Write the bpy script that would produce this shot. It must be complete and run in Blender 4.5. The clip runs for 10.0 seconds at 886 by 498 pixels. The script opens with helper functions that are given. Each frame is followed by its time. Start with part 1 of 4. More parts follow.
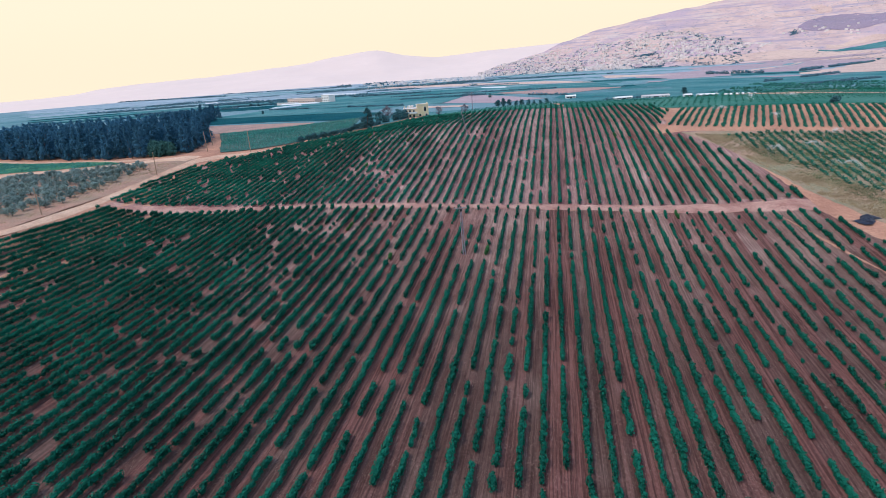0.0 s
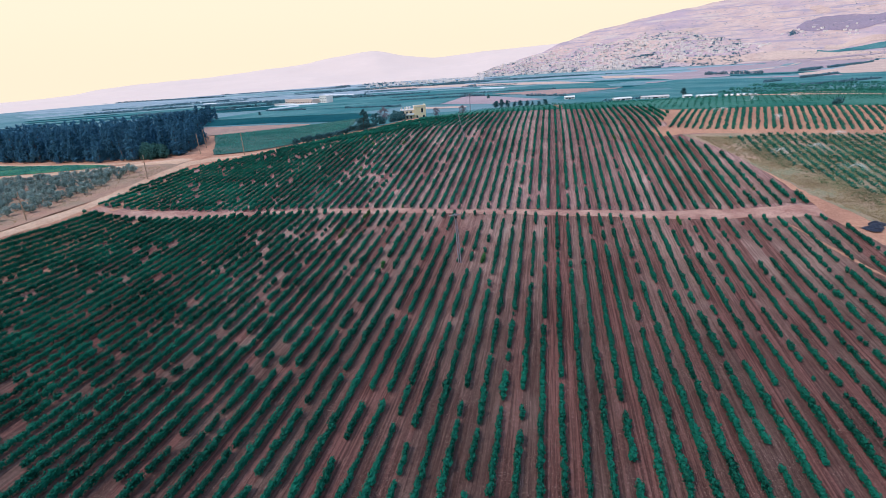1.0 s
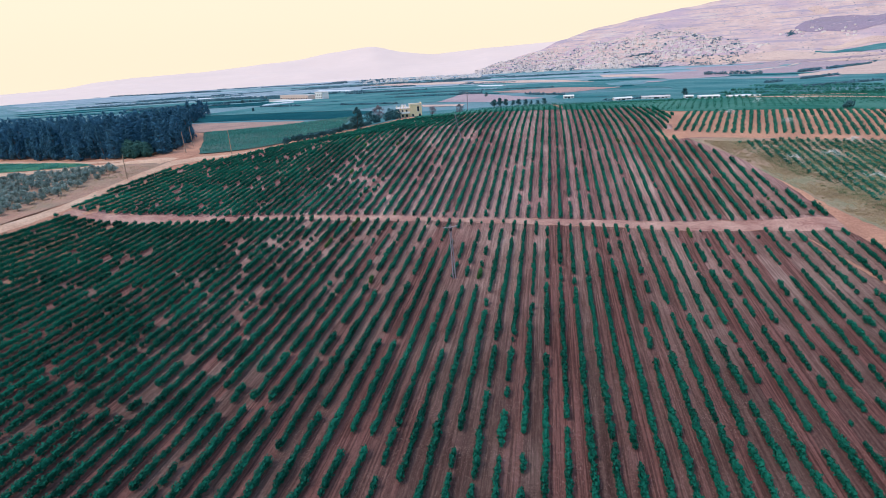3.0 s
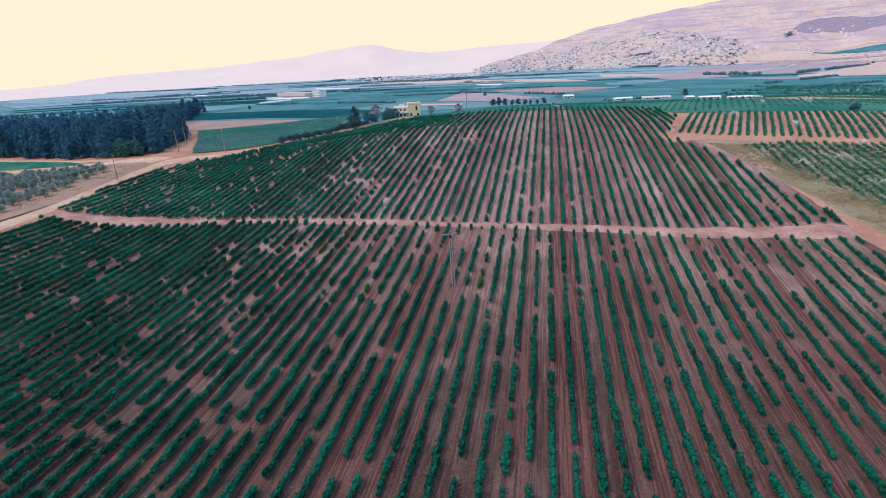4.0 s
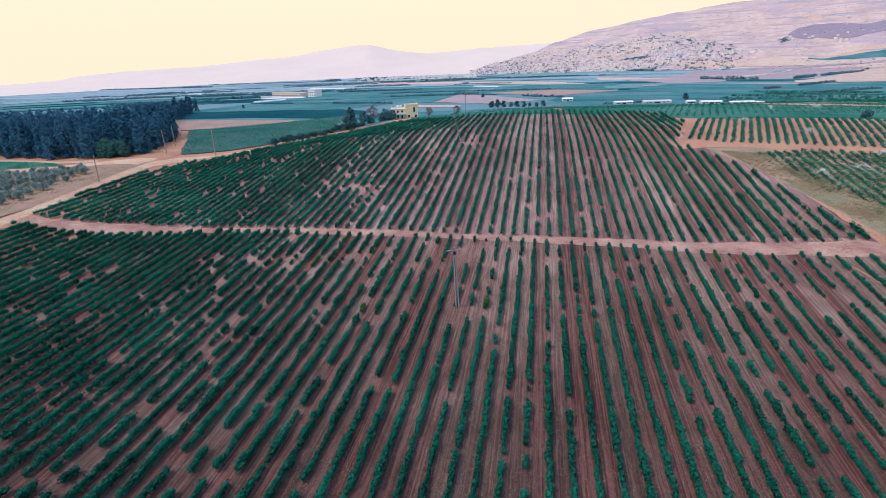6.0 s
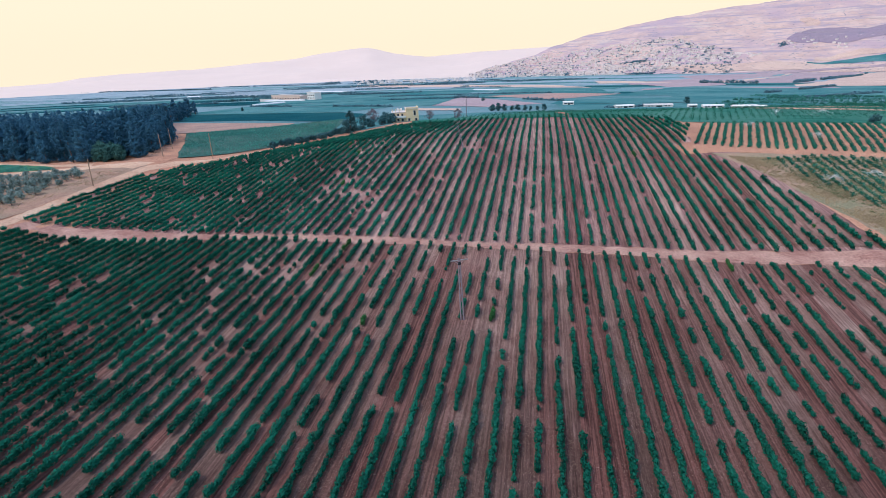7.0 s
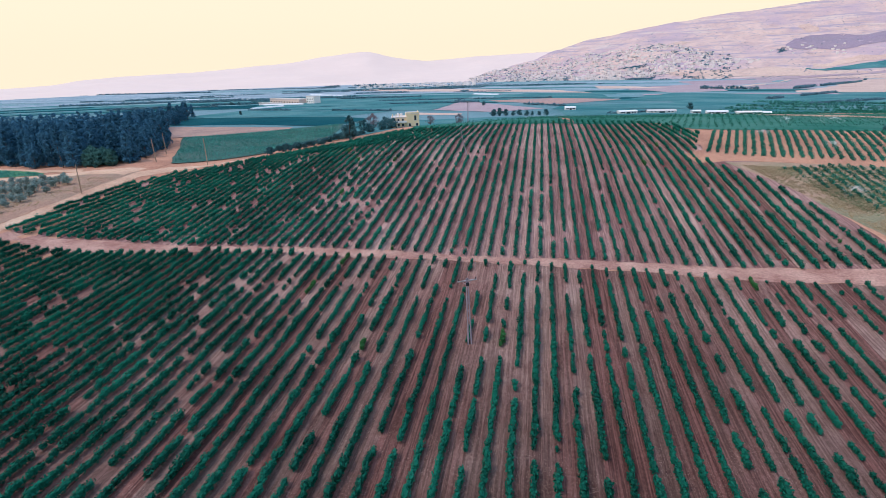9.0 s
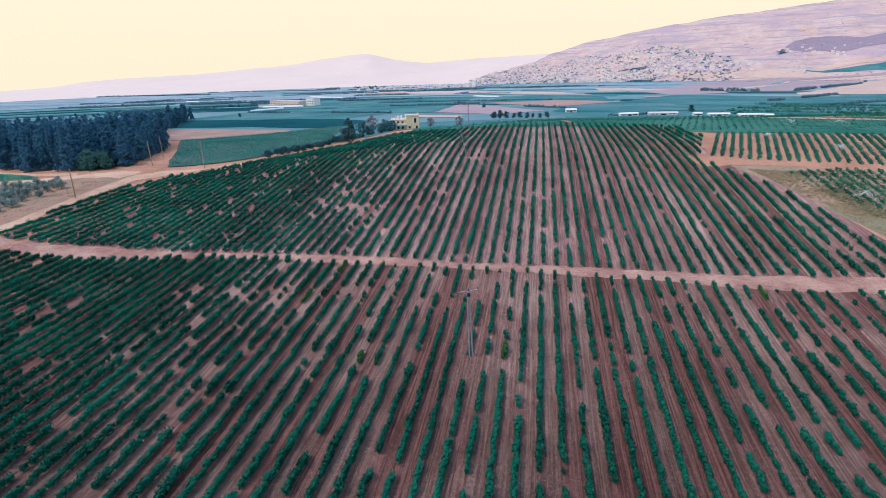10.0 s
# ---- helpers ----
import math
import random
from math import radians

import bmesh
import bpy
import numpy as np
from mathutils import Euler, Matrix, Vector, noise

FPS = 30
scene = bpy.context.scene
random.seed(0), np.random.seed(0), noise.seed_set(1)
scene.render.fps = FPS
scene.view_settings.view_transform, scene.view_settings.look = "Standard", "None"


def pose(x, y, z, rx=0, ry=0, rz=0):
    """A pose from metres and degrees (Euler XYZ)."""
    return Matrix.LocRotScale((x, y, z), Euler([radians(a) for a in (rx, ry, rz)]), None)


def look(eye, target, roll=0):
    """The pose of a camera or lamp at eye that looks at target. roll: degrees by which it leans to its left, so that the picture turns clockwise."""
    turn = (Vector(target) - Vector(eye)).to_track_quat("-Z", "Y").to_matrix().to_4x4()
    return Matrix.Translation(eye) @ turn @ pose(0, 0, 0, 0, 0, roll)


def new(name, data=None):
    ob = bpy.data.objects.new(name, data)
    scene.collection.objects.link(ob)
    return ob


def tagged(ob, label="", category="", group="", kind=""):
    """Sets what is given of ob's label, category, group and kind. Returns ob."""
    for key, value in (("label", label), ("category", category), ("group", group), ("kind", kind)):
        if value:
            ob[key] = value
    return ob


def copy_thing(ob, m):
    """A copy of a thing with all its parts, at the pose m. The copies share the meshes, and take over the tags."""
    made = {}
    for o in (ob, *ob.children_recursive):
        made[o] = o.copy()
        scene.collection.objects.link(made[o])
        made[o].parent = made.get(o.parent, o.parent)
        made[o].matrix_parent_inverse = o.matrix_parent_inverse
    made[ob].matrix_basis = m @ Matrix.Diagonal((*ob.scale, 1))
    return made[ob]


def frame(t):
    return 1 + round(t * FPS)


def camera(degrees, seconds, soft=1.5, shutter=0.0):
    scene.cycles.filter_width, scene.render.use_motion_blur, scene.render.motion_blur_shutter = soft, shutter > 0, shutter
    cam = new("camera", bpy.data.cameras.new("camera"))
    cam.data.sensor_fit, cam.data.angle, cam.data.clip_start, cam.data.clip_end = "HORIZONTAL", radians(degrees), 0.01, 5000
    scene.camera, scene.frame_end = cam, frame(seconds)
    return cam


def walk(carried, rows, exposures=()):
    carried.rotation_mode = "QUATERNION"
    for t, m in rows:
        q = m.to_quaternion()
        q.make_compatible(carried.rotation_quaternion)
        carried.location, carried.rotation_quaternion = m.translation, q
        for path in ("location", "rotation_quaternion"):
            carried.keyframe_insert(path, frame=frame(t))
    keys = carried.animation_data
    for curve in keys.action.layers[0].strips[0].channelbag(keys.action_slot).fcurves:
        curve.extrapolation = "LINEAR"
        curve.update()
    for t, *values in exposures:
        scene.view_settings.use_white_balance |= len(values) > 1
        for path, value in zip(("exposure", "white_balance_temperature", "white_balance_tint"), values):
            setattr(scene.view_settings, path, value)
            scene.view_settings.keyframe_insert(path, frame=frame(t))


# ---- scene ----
cam = camera(84.0, 10.0, soft=0.65)
PATH = [
    (0, (1.193, -0.213, 39.235), (1.108, 1.649, 38.511), -3.7),
    (0.5, (1.679, 1.704, 39.321), (1.595, 3.566, 38.597), -3.7),
    (1, (2.046, 3.683, 39.4), (1.965, 5.546, 38.677), -3.7),
    (1.5, (2.34, 5.766, 39.452), (2.264, 7.628, 38.727), -3.6),
    (2, (2.516, 7.901, 39.481), (2.442, 9.763, 38.753), -3.5),
    (2.5, (2.514, 10.119, 39.526), (2.443, 11.98, 38.795), -3.3),
    (4, (2.074, 16.698, 39.635), (2.017, 18.555, 38.895), -2.7),
    (4.5, (1.792, 18.81, 39.627), (1.741, 20.667, 38.887), -2.5),
    (5, (1.413, 20.833, 39.574), (1.367, 22.69, 38.834), -2.3),
    (5.5, (0.979, 22.776, 39.502), (0.939, 24.633, 38.762), -2.1),
    (7, (-0.38, 28.165, 39.28), (-0.411, 30.028, 38.553), -1.8),
    (7.5, (-0.744, 29.857, 39.23), (-0.775, 31.721, 38.506), -1.7),
    (8, (-1.117, 31.496, 39.21), (-1.145, 33.362, 38.491), -1.6),
    (8.5, (-1.423, 33.072, 39.244), (-1.449, 34.939, 38.528), -1.5),
    (9, (-1.594, 34.488, 39.249), (-1.619, 36.357, 38.536), -1.5),
    (9.5, (-1.635, 35.9, 39.273), (-1.661, 37.769, 38.563), -1.5),
    (10, (-1.634, 37.319, 39.283), (-1.659, 39.19, 38.577), -1.5),
]
walk(cam, [(t, look(eye, target, roll)) for t, eye, target, roll in PATH])

# ---- light: bright hazy evening sky with a soft, weak sun ----
SUN_AZ, SUN_EL = radians(-115), radians(55)
world = bpy.data.worlds.new("world")
scene.world = world
world.use_nodes = True
wn = world.node_tree.nodes
wn.clear()
w_out = wn.new("ShaderNodeOutputWorld")
w_bg = wn.new("ShaderNodeBackground")
w_sky = wn.new("ShaderNodeTexSky")
w_sky.sky_type = "NISHITA"
w_sky.sun_disc = False
w_sky.sun_elevation, w_sky.sun_rotation = SUN_EL, SUN_AZ
w_sky.air_density, w_sky.dust_density = 1.0, 6.0
w_tc = wn.new("ShaderNodeTexCoord")
w_sep = wn.new("ShaderNodeSeparateXYZ")
w_up = wn.new("ShaderNodeMapRange")
w_up.interpolation_type = "SMOOTHSTEP"
w_up.inputs[1].default_value, w_up.inputs[2].default_value = 0.12, 0.40
w_glow = wn.new("ShaderNodeMix")  # hazy cream at the horizon, dusky blue overhead
w_glow.data_type = "RGBA"
w_glow.inputs[6].default_value = (1.04, 0.905, 0.69, 1)
w_glow.inputs[7].default_value = (0.46, 0.70, 1.08, 1)
w_mix = wn.new("ShaderNodeMix")
w_mix.data_type = "RGBA"
w_mix.inputs[0].default_value = 0.985
w_link = world.node_tree.links.new
w_link(w_tc.outputs["Generated"], w_sep.inputs[0])
w_link(w_sep.outputs[2], w_up.inputs[0])
w_link(w_up.outputs[0], w_glow.inputs[0])
w_link(w_sky.outputs[0], w_mix.inputs[6])
w_link(w_glow.outputs[2], w_mix.inputs[7])
w_link(w_mix.outputs[2], w_bg.inputs[0])
w_bg.inputs[1].default_value = 1.0
world.node_tree.links.new(w_bg.outputs[0], w_out.inputs[0])
sun = new("sun", bpy.data.lights.new("sun", "SUN"))
sun.data.energy, sun.data.angle, sun.data.color = 2.0, radians(12), (1.0, 0.92, 0.84)
sun.matrix_world = look((0, 0, 100), (-math.sin(SUN_AZ) * math.cos(SUN_EL) * 50, -math.cos(SUN_AZ) * math.cos(SUN_EL) * 50, 100 - math.sin(SUN_EL) * 50))

# ---- the lie of the land ----
THETA, SPACING = radians(10.27), 2.5586
ROW_LOW, ROW_UP = -4.0, 1.574


def step(e0, e1, v):
    v = np.clip((v - e0) / (e1 - e0), 0, 1)
    return v * v * (3 - 2 * v)


def hill(x, y):
    """The vineyard hill: a slope that climbs to a crest."""
    a = np.clip(x / 100, -1.15, 0.80)
    b = np.clip((y - 95) / 100, -0.7, 1.2)
    z = (-1.2 - 2.046 * a + 8.031 * b - 5.817 * a * a + 3.805 * a * b + 6.487 * b * b - 6.272 * a * a * b + 0.152 * a * b * b
         + 5.387 * a ** 3 - 0.77 * b ** 3 + 11.386 * a ** 4 + 0.352 * a * a * b * b - 2.007 * b ** 4 - 1.296 * a * b ** 3)
    return z + np.interp(x, (-70, -38, -25, 2, 16, 29, 55, 82, 110), (-0.05, -0.055, -0.034, -0.025, -0.004, 0.013, 0.04, 0.005, 0)) * np.clip(y - 215, 0, 60)


def valley(x, y):
    d = np.hypot(x, y)
    return 2 - 0.032 * (np.minimum(d, 2230) - 300) - 0.06 * np.maximum(d - 2650, 0)


def height(x, y):
    x, y = np.asarray(x, float), np.asarray(y, float)
    side = np.where(x < 0, 0.8 * step(100, 230, -x), 0.7 * step(150, 320, x))
    w = np.maximum(step(264, 365, y), side)
    return hill(x, y) * (1 - w) + valley(x, y) * w


def h1(x, y):
    return float(height(x, y))


# ---- materials ----
def nodes_of(name):
    m = bpy.data.materials.new(name)
    m.use_nodes = True
    nt = m.node_tree
    return m, nt, nt.nodes["Principled BSDF"], nt.links.new


def mixc(nt, fac, a, b, mode="MIX"):
    n = nt.nodes.new("ShaderNodeMix")
    n.data_type, n.blend_type = "RGBA", mode
    for k, v in ((0, fac), (6, a), (7, b)):
        if hasattr(v, "is_linked"):
            nt.links.new(v, n.inputs[k])
        elif k == 0:
            n.inputs[0].default_value = v
        else:
            n.inputs[k].default_value = (*v, 1)
    return n.outputs[2]


def noise_of(nt, vec, scale, detail=4, rough=0.6, lo=0.35, hi=0.65):
    n = nt.nodes.new("ShaderNodeTexNoise")
    n.inputs["Scale"].default_value, n.inputs["Detail"].default_value, n.inputs["Roughness"].default_value = scale, detail, rough
    if vec:
        nt.links.new(vec, n.inputs["Vector"])
    r = nt.nodes.new("ShaderNodeMapRange")
    r.inputs[1].default_value, r.inputs[2].default_value = lo, hi
    nt.links.new(n.outputs[0], r.inputs[0])
    return r.outputs[0]


def placed(nt, turn=0.0, scale=(1, 1, 1)):
    g = nt.nodes.new("ShaderNodeNewGeometry")
    m = nt.nodes.new("ShaderNodeMapping")
    m.inputs["Rotation"].default_value = (0, 0, turn)
    m2 = nt.nodes.new("ShaderNodeMapping")
    m2.inputs["Scale"].default_value = scale
    nt.links.new(g.outputs["Position"], m.inputs[0])
    nt.links.new(m.outputs[0], m2.inputs[0])
    return m2.outputs[0]


def bump(nt, bsdf, h, strength, dist):
    b = nt.nodes.new("ShaderNodeBump")
    b.inputs["Strength"].default_value, b.inputs["Distance"].default_value = strength, dist
    nt.links.new(h, b.inputs["Height"])
    nt.links.new(b.outputs[0], bsdf.inputs["Normal"])


def earth(name, c1, c2, c3, turn=0.0, fine=1.2, coarse=0.06, stretch=1.0, stripes=0.0, stones=0.0, spread_of=(0.38, 0.64), near_dim=None):
    """Ground with clods and stains; stretch draws it out along the tillage; stripes gives each strip between rows a tone of its own."""
    m, nt, p, link = nodes_of(name)
    v = placed(nt, turn, (1, 1 / stretch, 1))
    flat = placed(nt)
    col = mixc(nt, noise_of(nt, v, fine, 6, 0.7, 0.34, 0.66), c1, c2)
    col = mixc(nt, noise_of(nt, flat, coarse, 4, 0.6, *spread_of), col, c3)
    if stripes:
        furrow = noise_of(nt, placed(nt, turn, (1, 0.016, 0.2)), 3.6, 3, 0.65, 0.42, 0.58)
        col = mixc(nt, furrow, mixc(nt, 0.5, col, tuple(0.45 * c for c in c1)), col)
    # near ground darkened: lens falloff put into the soil colour, fading out with y
    if near_dim:
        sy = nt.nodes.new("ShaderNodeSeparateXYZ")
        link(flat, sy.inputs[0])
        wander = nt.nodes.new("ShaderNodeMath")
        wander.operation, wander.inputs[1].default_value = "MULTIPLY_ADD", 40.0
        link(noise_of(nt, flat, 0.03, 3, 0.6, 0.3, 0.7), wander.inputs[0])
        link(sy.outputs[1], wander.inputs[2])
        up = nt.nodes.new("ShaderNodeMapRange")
        up.inputs[1].default_value, up.inputs[2].default_value = near_dim
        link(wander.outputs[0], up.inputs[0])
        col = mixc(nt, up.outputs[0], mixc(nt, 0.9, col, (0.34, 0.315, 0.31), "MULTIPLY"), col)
    grain = noise_of(nt, flat, 2.6, 5, 0.8, 0.36, 0.66)
    if stripes:
        sx = nt.nodes.new("ShaderNodeSeparateXYZ")
        link(v, sx.inputs[0])
        a = nt.nodes.new("ShaderNodeMath")
        a.operation, a.inputs[1].default_value = "MULTIPLY_ADD", 1 / SPACING
        a.inputs[2].default_value = -ROW_LOW / SPACING
        link(sx.outputs[0], a.inputs[0])
        f = nt.nodes.new("ShaderNodeMath")
        f.operation = "FLOOR"
        link(a.outputs[0], f.inputs[0])
        wnz = nt.nodes.new("ShaderNodeTexWhiteNoise")
        wnz.noise_dimensions = "1D"
        link(f.outputs[0], wnz.inputs["W"])
        k = nt.nodes.new("ShaderNodeMapRange")
        k.inputs[1].default_value, k.inputs[2].default_value, k.inputs[4].default_value = 0.35, 0.75, stripes
        link(wnz.outputs[0], k.inputs[0])
        col = mixc(nt, k.outputs[0], col, mixc(nt, furrow, (0.45 * c1[0], 0.38 * c1[1], 0.38 * c1[2]), (1.1 * c1[0], 0.95 * c1[1], 0.95 * c1[2])))
    col = mixc(nt, grain, mixc(nt, 0.75, col, (0.42, 0.38, 0.38), "MULTIPLY"), col)
    if stones:
        speck = noise_of(nt, flat, 6.5, 3, 0.8, 0.58, 0.72)
        patchy = nt.nodes.new("ShaderNodeMath")
        patchy.operation = "MULTIPLY"
        link(speck, patchy.inputs[0])
        link(noise_of(nt, flat, 0.12, 3, 0.6, 0.32, 0.60), patchy.inputs[1])
        col = mixc(nt, patchy.outputs[0], col, tuple(min(0.8, 1.05 * c) for c in c3))
    link(col, p.inputs["Base Color"])
    p.inputs["Roughness"].default_value = 0.95
    p.inputs["Specular IOR Level"].default_value = 0.1
    bump(nt, p, grain, 0.6, 0.12)
    return m


def foliage(name, dark, light, rough=0.55, through_leaf=0.3):
    """Leaves: each of its own tone, with drifts of a lighter one, and some light passing through."""
    m, nt, p, link = nodes_of(name)
    g = nt.nodes.new("ShaderNodeNewGeometry")
    col = mixc(nt, g.outputs["Random Per Island"], dark, light)
    col = mixc(nt, noise_of(nt, placed(nt), 0.09, 3, 0.6, 0.4, 0.7), col, tuple(1.2 * c for c in light))
    link(col, p.inputs["Base Color"])
    p.inputs["Roughness"].default_value = rough
    p.inputs["Specular IOR Level"].default_value = 0.06
    t = nt.nodes.new("ShaderNodeBsdfTranslucent")
    link(col, t.inputs["Color"])
    mix = nt.nodes.new("ShaderNodeMixShader")
    mix.inputs[0].default_value = through_leaf
    link(p.outputs[0], mix.inputs[1])
    link(t.outputs[0], mix.inputs[2])
    link(mix.outputs[0], nt.nodes["Material Output"].inputs["Surface"])
    return m


def plain(name, c, rough=0.8, vary=0.25, scale=1.5, metal=0.0):
    m, nt, p, link = nodes_of(name)
    col = mixc(nt, noise_of(nt, placed(nt), scale, 5, 0.65, 0.3, 0.7), tuple((1 - vary) * k for k in c), c)
    col = mixc(nt, noise_of(nt, placed(nt), scale * 9, 3, 0.6, 0.4, 0.8), col, tuple((1 - vary * 0.7) * k for k in c))
    link(col, p.inputs["Base Color"])
    p.inputs["Roughness"].default_value, p.inputs["Metallic"].default_value = rough, metal
    return m


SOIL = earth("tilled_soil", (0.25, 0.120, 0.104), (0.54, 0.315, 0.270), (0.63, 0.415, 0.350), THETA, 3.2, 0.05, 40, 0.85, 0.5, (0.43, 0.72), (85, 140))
# same soil for the upper block, brightened: haze put into its colour
SOIL_HAZED = earth("tilled_soil_hazed", (0.30, 0.150, 0.142), (0.66, 0.375, 0.335), (0.73, 0.46, 0.40), THETA, 3.2, 0.05, 40, 0.7, 0.5, (0.41, 0.70))
DUST = earth("dusty_earth", (0.64, 0.305, 0.20), (0.80, 0.43, 0.29), (0.54, 0.265, 0.185), 0, 0.7, 0.05)
TRACK = earth("track_earth", (0.36, 0.165, 0.140), (0.58, 0.305, 0.25), (0.70, 0.42, 0.34), radians(-80), 2.0, 0.13, 4, 0, 0.5)
ROAD = earth("road_dust", (0.82, 0.51, 0.36), (0.90, 0.62, 0.45), (0.70, 0.41, 0.29), radians(15), 0.8, 0.08, 8)
STRAW = earth("dry_grass_ground", (0.48, 0.29, 0.21), (0.60, 0.40, 0.29), (0.33, 0.30, 0.19), 0, 0.9, 0.09)
# crop green of the plain, with distance haze put in as a blue tint
GREEN_A = earth("hazed_crop_green", (0.032, 0.170, 0.190), (0.085, 0.265, 0.285), (0.140, 0.310, 0.325), radians(-70), 0.16, 0.012, 14)
GREEN_B = earth("crop_dark_green", (0.009, 0.080, 0.105), (0.016, 0.110, 0.135), (0.025, 0.125, 0.145), radians(60), 0.2, 0.012, 6)
GREEN_D = earth("crop_leaf_green", (0.022, 0.14, 0.11), (0.07, 0.26, 0.20), (0.10, 0.26, 0.21), radians(-70), 0.35, 0.03, 14)
GREEN_L = earth("low_crop_green", (0.03, 0.16, 0.10), (0.09, 0.30, 0.17), (0.13, 0.30, 0.18), radians(30), 0.9, 0.05, 6)
GREEN_Y = earth("young_vine_ground", (0.022, 0.115, 0.100), (0.055, 0.19, 0.165), (0.12, 0.20, 0.175), radians(-12), 0.7, 0.03, 6)
# farthest fields: haze painted into the crop colour as pale blue
PALE_B = earth("hazed_far_green", (0.26, 0.38, 0.46), (0.34, 0.45, 0.52), (0.42, 0.50, 0.58), radians(80), 0.05, 0.006, 5)
STUBBLE = earth("brown_stubble", (0.46, 0.28, 0.24), (0.62, 0.40, 0.32), (0.40, 0.27, 0.24), radians(70), 0.4, 0.05, 5)
LILAC = earth("lilac_fallow", (0.36, 0.27, 0.36), (0.43, 0.33, 0.41), (0.40, 0.31, 0.36), radians(70), 0.03, 0.006, 3)
PINKSOIL = earth("pink_ploughed_far", (0.50, 0.30, 0.27), (0.60, 0.38, 0.33), (0.46, 0.32, 0.31), radians(70), 0.15, 0.02, 6)
DRYVERGE = earth("dry_verge", (0.46, 0.25, 0.19), (0.66, 0.38, 0.28), (0.40, 0.29, 0.21), radians(15), 0.8, 0.06, 3, 0, 0.4)
# paler green, lightened towards blue for the haze over the plain
GREEN_C = earth("hazed_pale_green", (0.15, 0.33, 0.37), (0.22, 0.39, 0.43), (0.30, 0.43, 0.46), radians(-20), 0.2, 0.01, 6)
TAN = earth("stubble", (0.78, 0.55, 0.46), (0.85, 0.62, 0.52), (0.70, 0.48, 0.42), radians(70), 0.15, 0.008, 6)
MAUVE = earth("ploughed_far", (0.44, 0.32, 0.37), (0.52, 0.38, 0.41), (0.55, 0.42, 0.44), radians(70), 0.15, 0.008, 6)
# valley floor colour includes the bluish haze of distance
VALLEY = earth("hazed_valley_floor", (0.10, 0.25, 0.27), (0.17, 0.32, 0.36), (0.25, 0.38, 0.43), radians(80), 0.03, 0.004, 5)
for crop in (GREEN_A, GREEN_B, GREEN_C, GREEN_D, GREEN_L, GREEN_Y, VALLEY):  # a leafy cover has no sheen
    crop.node_tree.nodes["Principled BSDF"].inputs["Specular IOR Level"].default_value = 0.0
VINE = foliage("vine_leaf", (0.002, 0.022, 0.016), (0.010, 0.152, 0.100), 0.55, 0.2)
# same vine leaf for the upper block, brighter and bluer to carry the haze
VINE_HAZED = foliage("hazed_vine_leaf", (0.003, 0.040, 0.030), (0.013, 0.180, 0.120), 0.55, 0.25)
VINE_Y = foliage("yellowing_vine_leaf", (0.015, 0.075, 0.025), (0.05, 0.185, 0.06))
VINE_R = foliage("orchard_leaf", (0.010, 0.075, 0.058), (0.035, 0.200, 0.140))
FAR_ROW = foliage("far_orchard_leaf", (0.03, 0.15, 0.13), (0.08, 0.29, 0.24))
WEED = foliage("weed_leaf", (0.07, 0.14, 0.075), (0.18, 0.22, 0.12))
HAY = foliage("dry_grass_blade", (0.30, 0.23, 0.14), (0.44, 0.34, 0.22))
# needle colour holds the blue haze lying over the wood
PINE = foliage("pine_needle", (0.024, 0.098, 0.165), (0.056, 0.165, 0.250), 0.6, 0.15)
OLIVE = foliage("olive_leaf", (0.12, 0.20, 0.20), (0.25, 0.33, 0.31))
GREYTREE = foliage("grey_leaf", (0.16, 0.14, 0.17), (0.24, 0.22, 0.25))
FARTREE = foliage("far_leaf", (0.025, 0.095, 0.115), (0.07, 0.17, 0.185))
# hill and hedgerow leaves: distance haze put in as pale blue-grey
HILLTREE = foliage("hazed_hill_leaf", (0.13, 0.17, 0.24), (0.22, 0.26, 0.32))
LINE = foliage("hazed_hedgerow_leaf", (0.07, 0.16, 0.21), (0.13, 0.24, 0.29))
YOUNGTREE = foliage("young_pine_leaf", (0.035, 0.12, 0.12), (0.075, 0.19, 0.17))
# town gardens: blue of the haze mixed into the leaf colour
TOWNTREE = foliage("hazed_garden_leaf", (0.05, 0.14, 0.20), (0.10, 0.21, 0.27))
BARK = plain("bark", (0.16, 0.11, 0.09), 0.9, 0.4, 3)
POLEWOOD = plain("pole_wood", (0.42, 0.29, 0.21), 0.85, 0.3, 2)
GREYPOLE = plain("weathered_grey_pole", (0.34, 0.28, 0.33), 0.8, 0.3, 2)
STEEL = plain("galvanised_steel", (0.45, 0.43, 0.45), 0.5, 0.2, 4, 0.6)
CREAM = plain("cream_render", (0.84, 0.64, 0.40), 0.85, 0.15, 0.6)
PINKWALL = plain("pink_render", (0.80, 0.58, 0.50), 0.85, 0.15, 0.6)
POLY = plain("greenhouse_film", (0.66, 0.68, 0.72), 0.4, 0.1, 0.2)
SPRAY = plain("water_spray", (0.85, 0.88, 0.90), 0.3, 0.05, 1)
WIRE = plain("dark_cable", (0.10, 0.09, 0.10), 0.6, 0.2, 2)
WHITE = plain("white_paint", (0.82, 0.78, 0.76), 0.7, 0.1, 0.5)
DARK = plain("dark_glass", (0.03, 0.035, 0.045), 0.2, 0.2, 1)
TOWN = plain("town_render", (0.84, 0.75, 0.73), 0.85, 0.25, 0.02)
ROOF = plain("roof_concrete", (0.68, 0.60, 0.59), 0.9, 0.25, 0.4)
TILE = plain("roof_tile", (0.55, 0.30, 0.24), 0.85, 0.25, 0.6)
PLASTIC = plain("black_plastic_sheet", (0.008, 0.010, 0.030), 0.6, 0.4, 2)


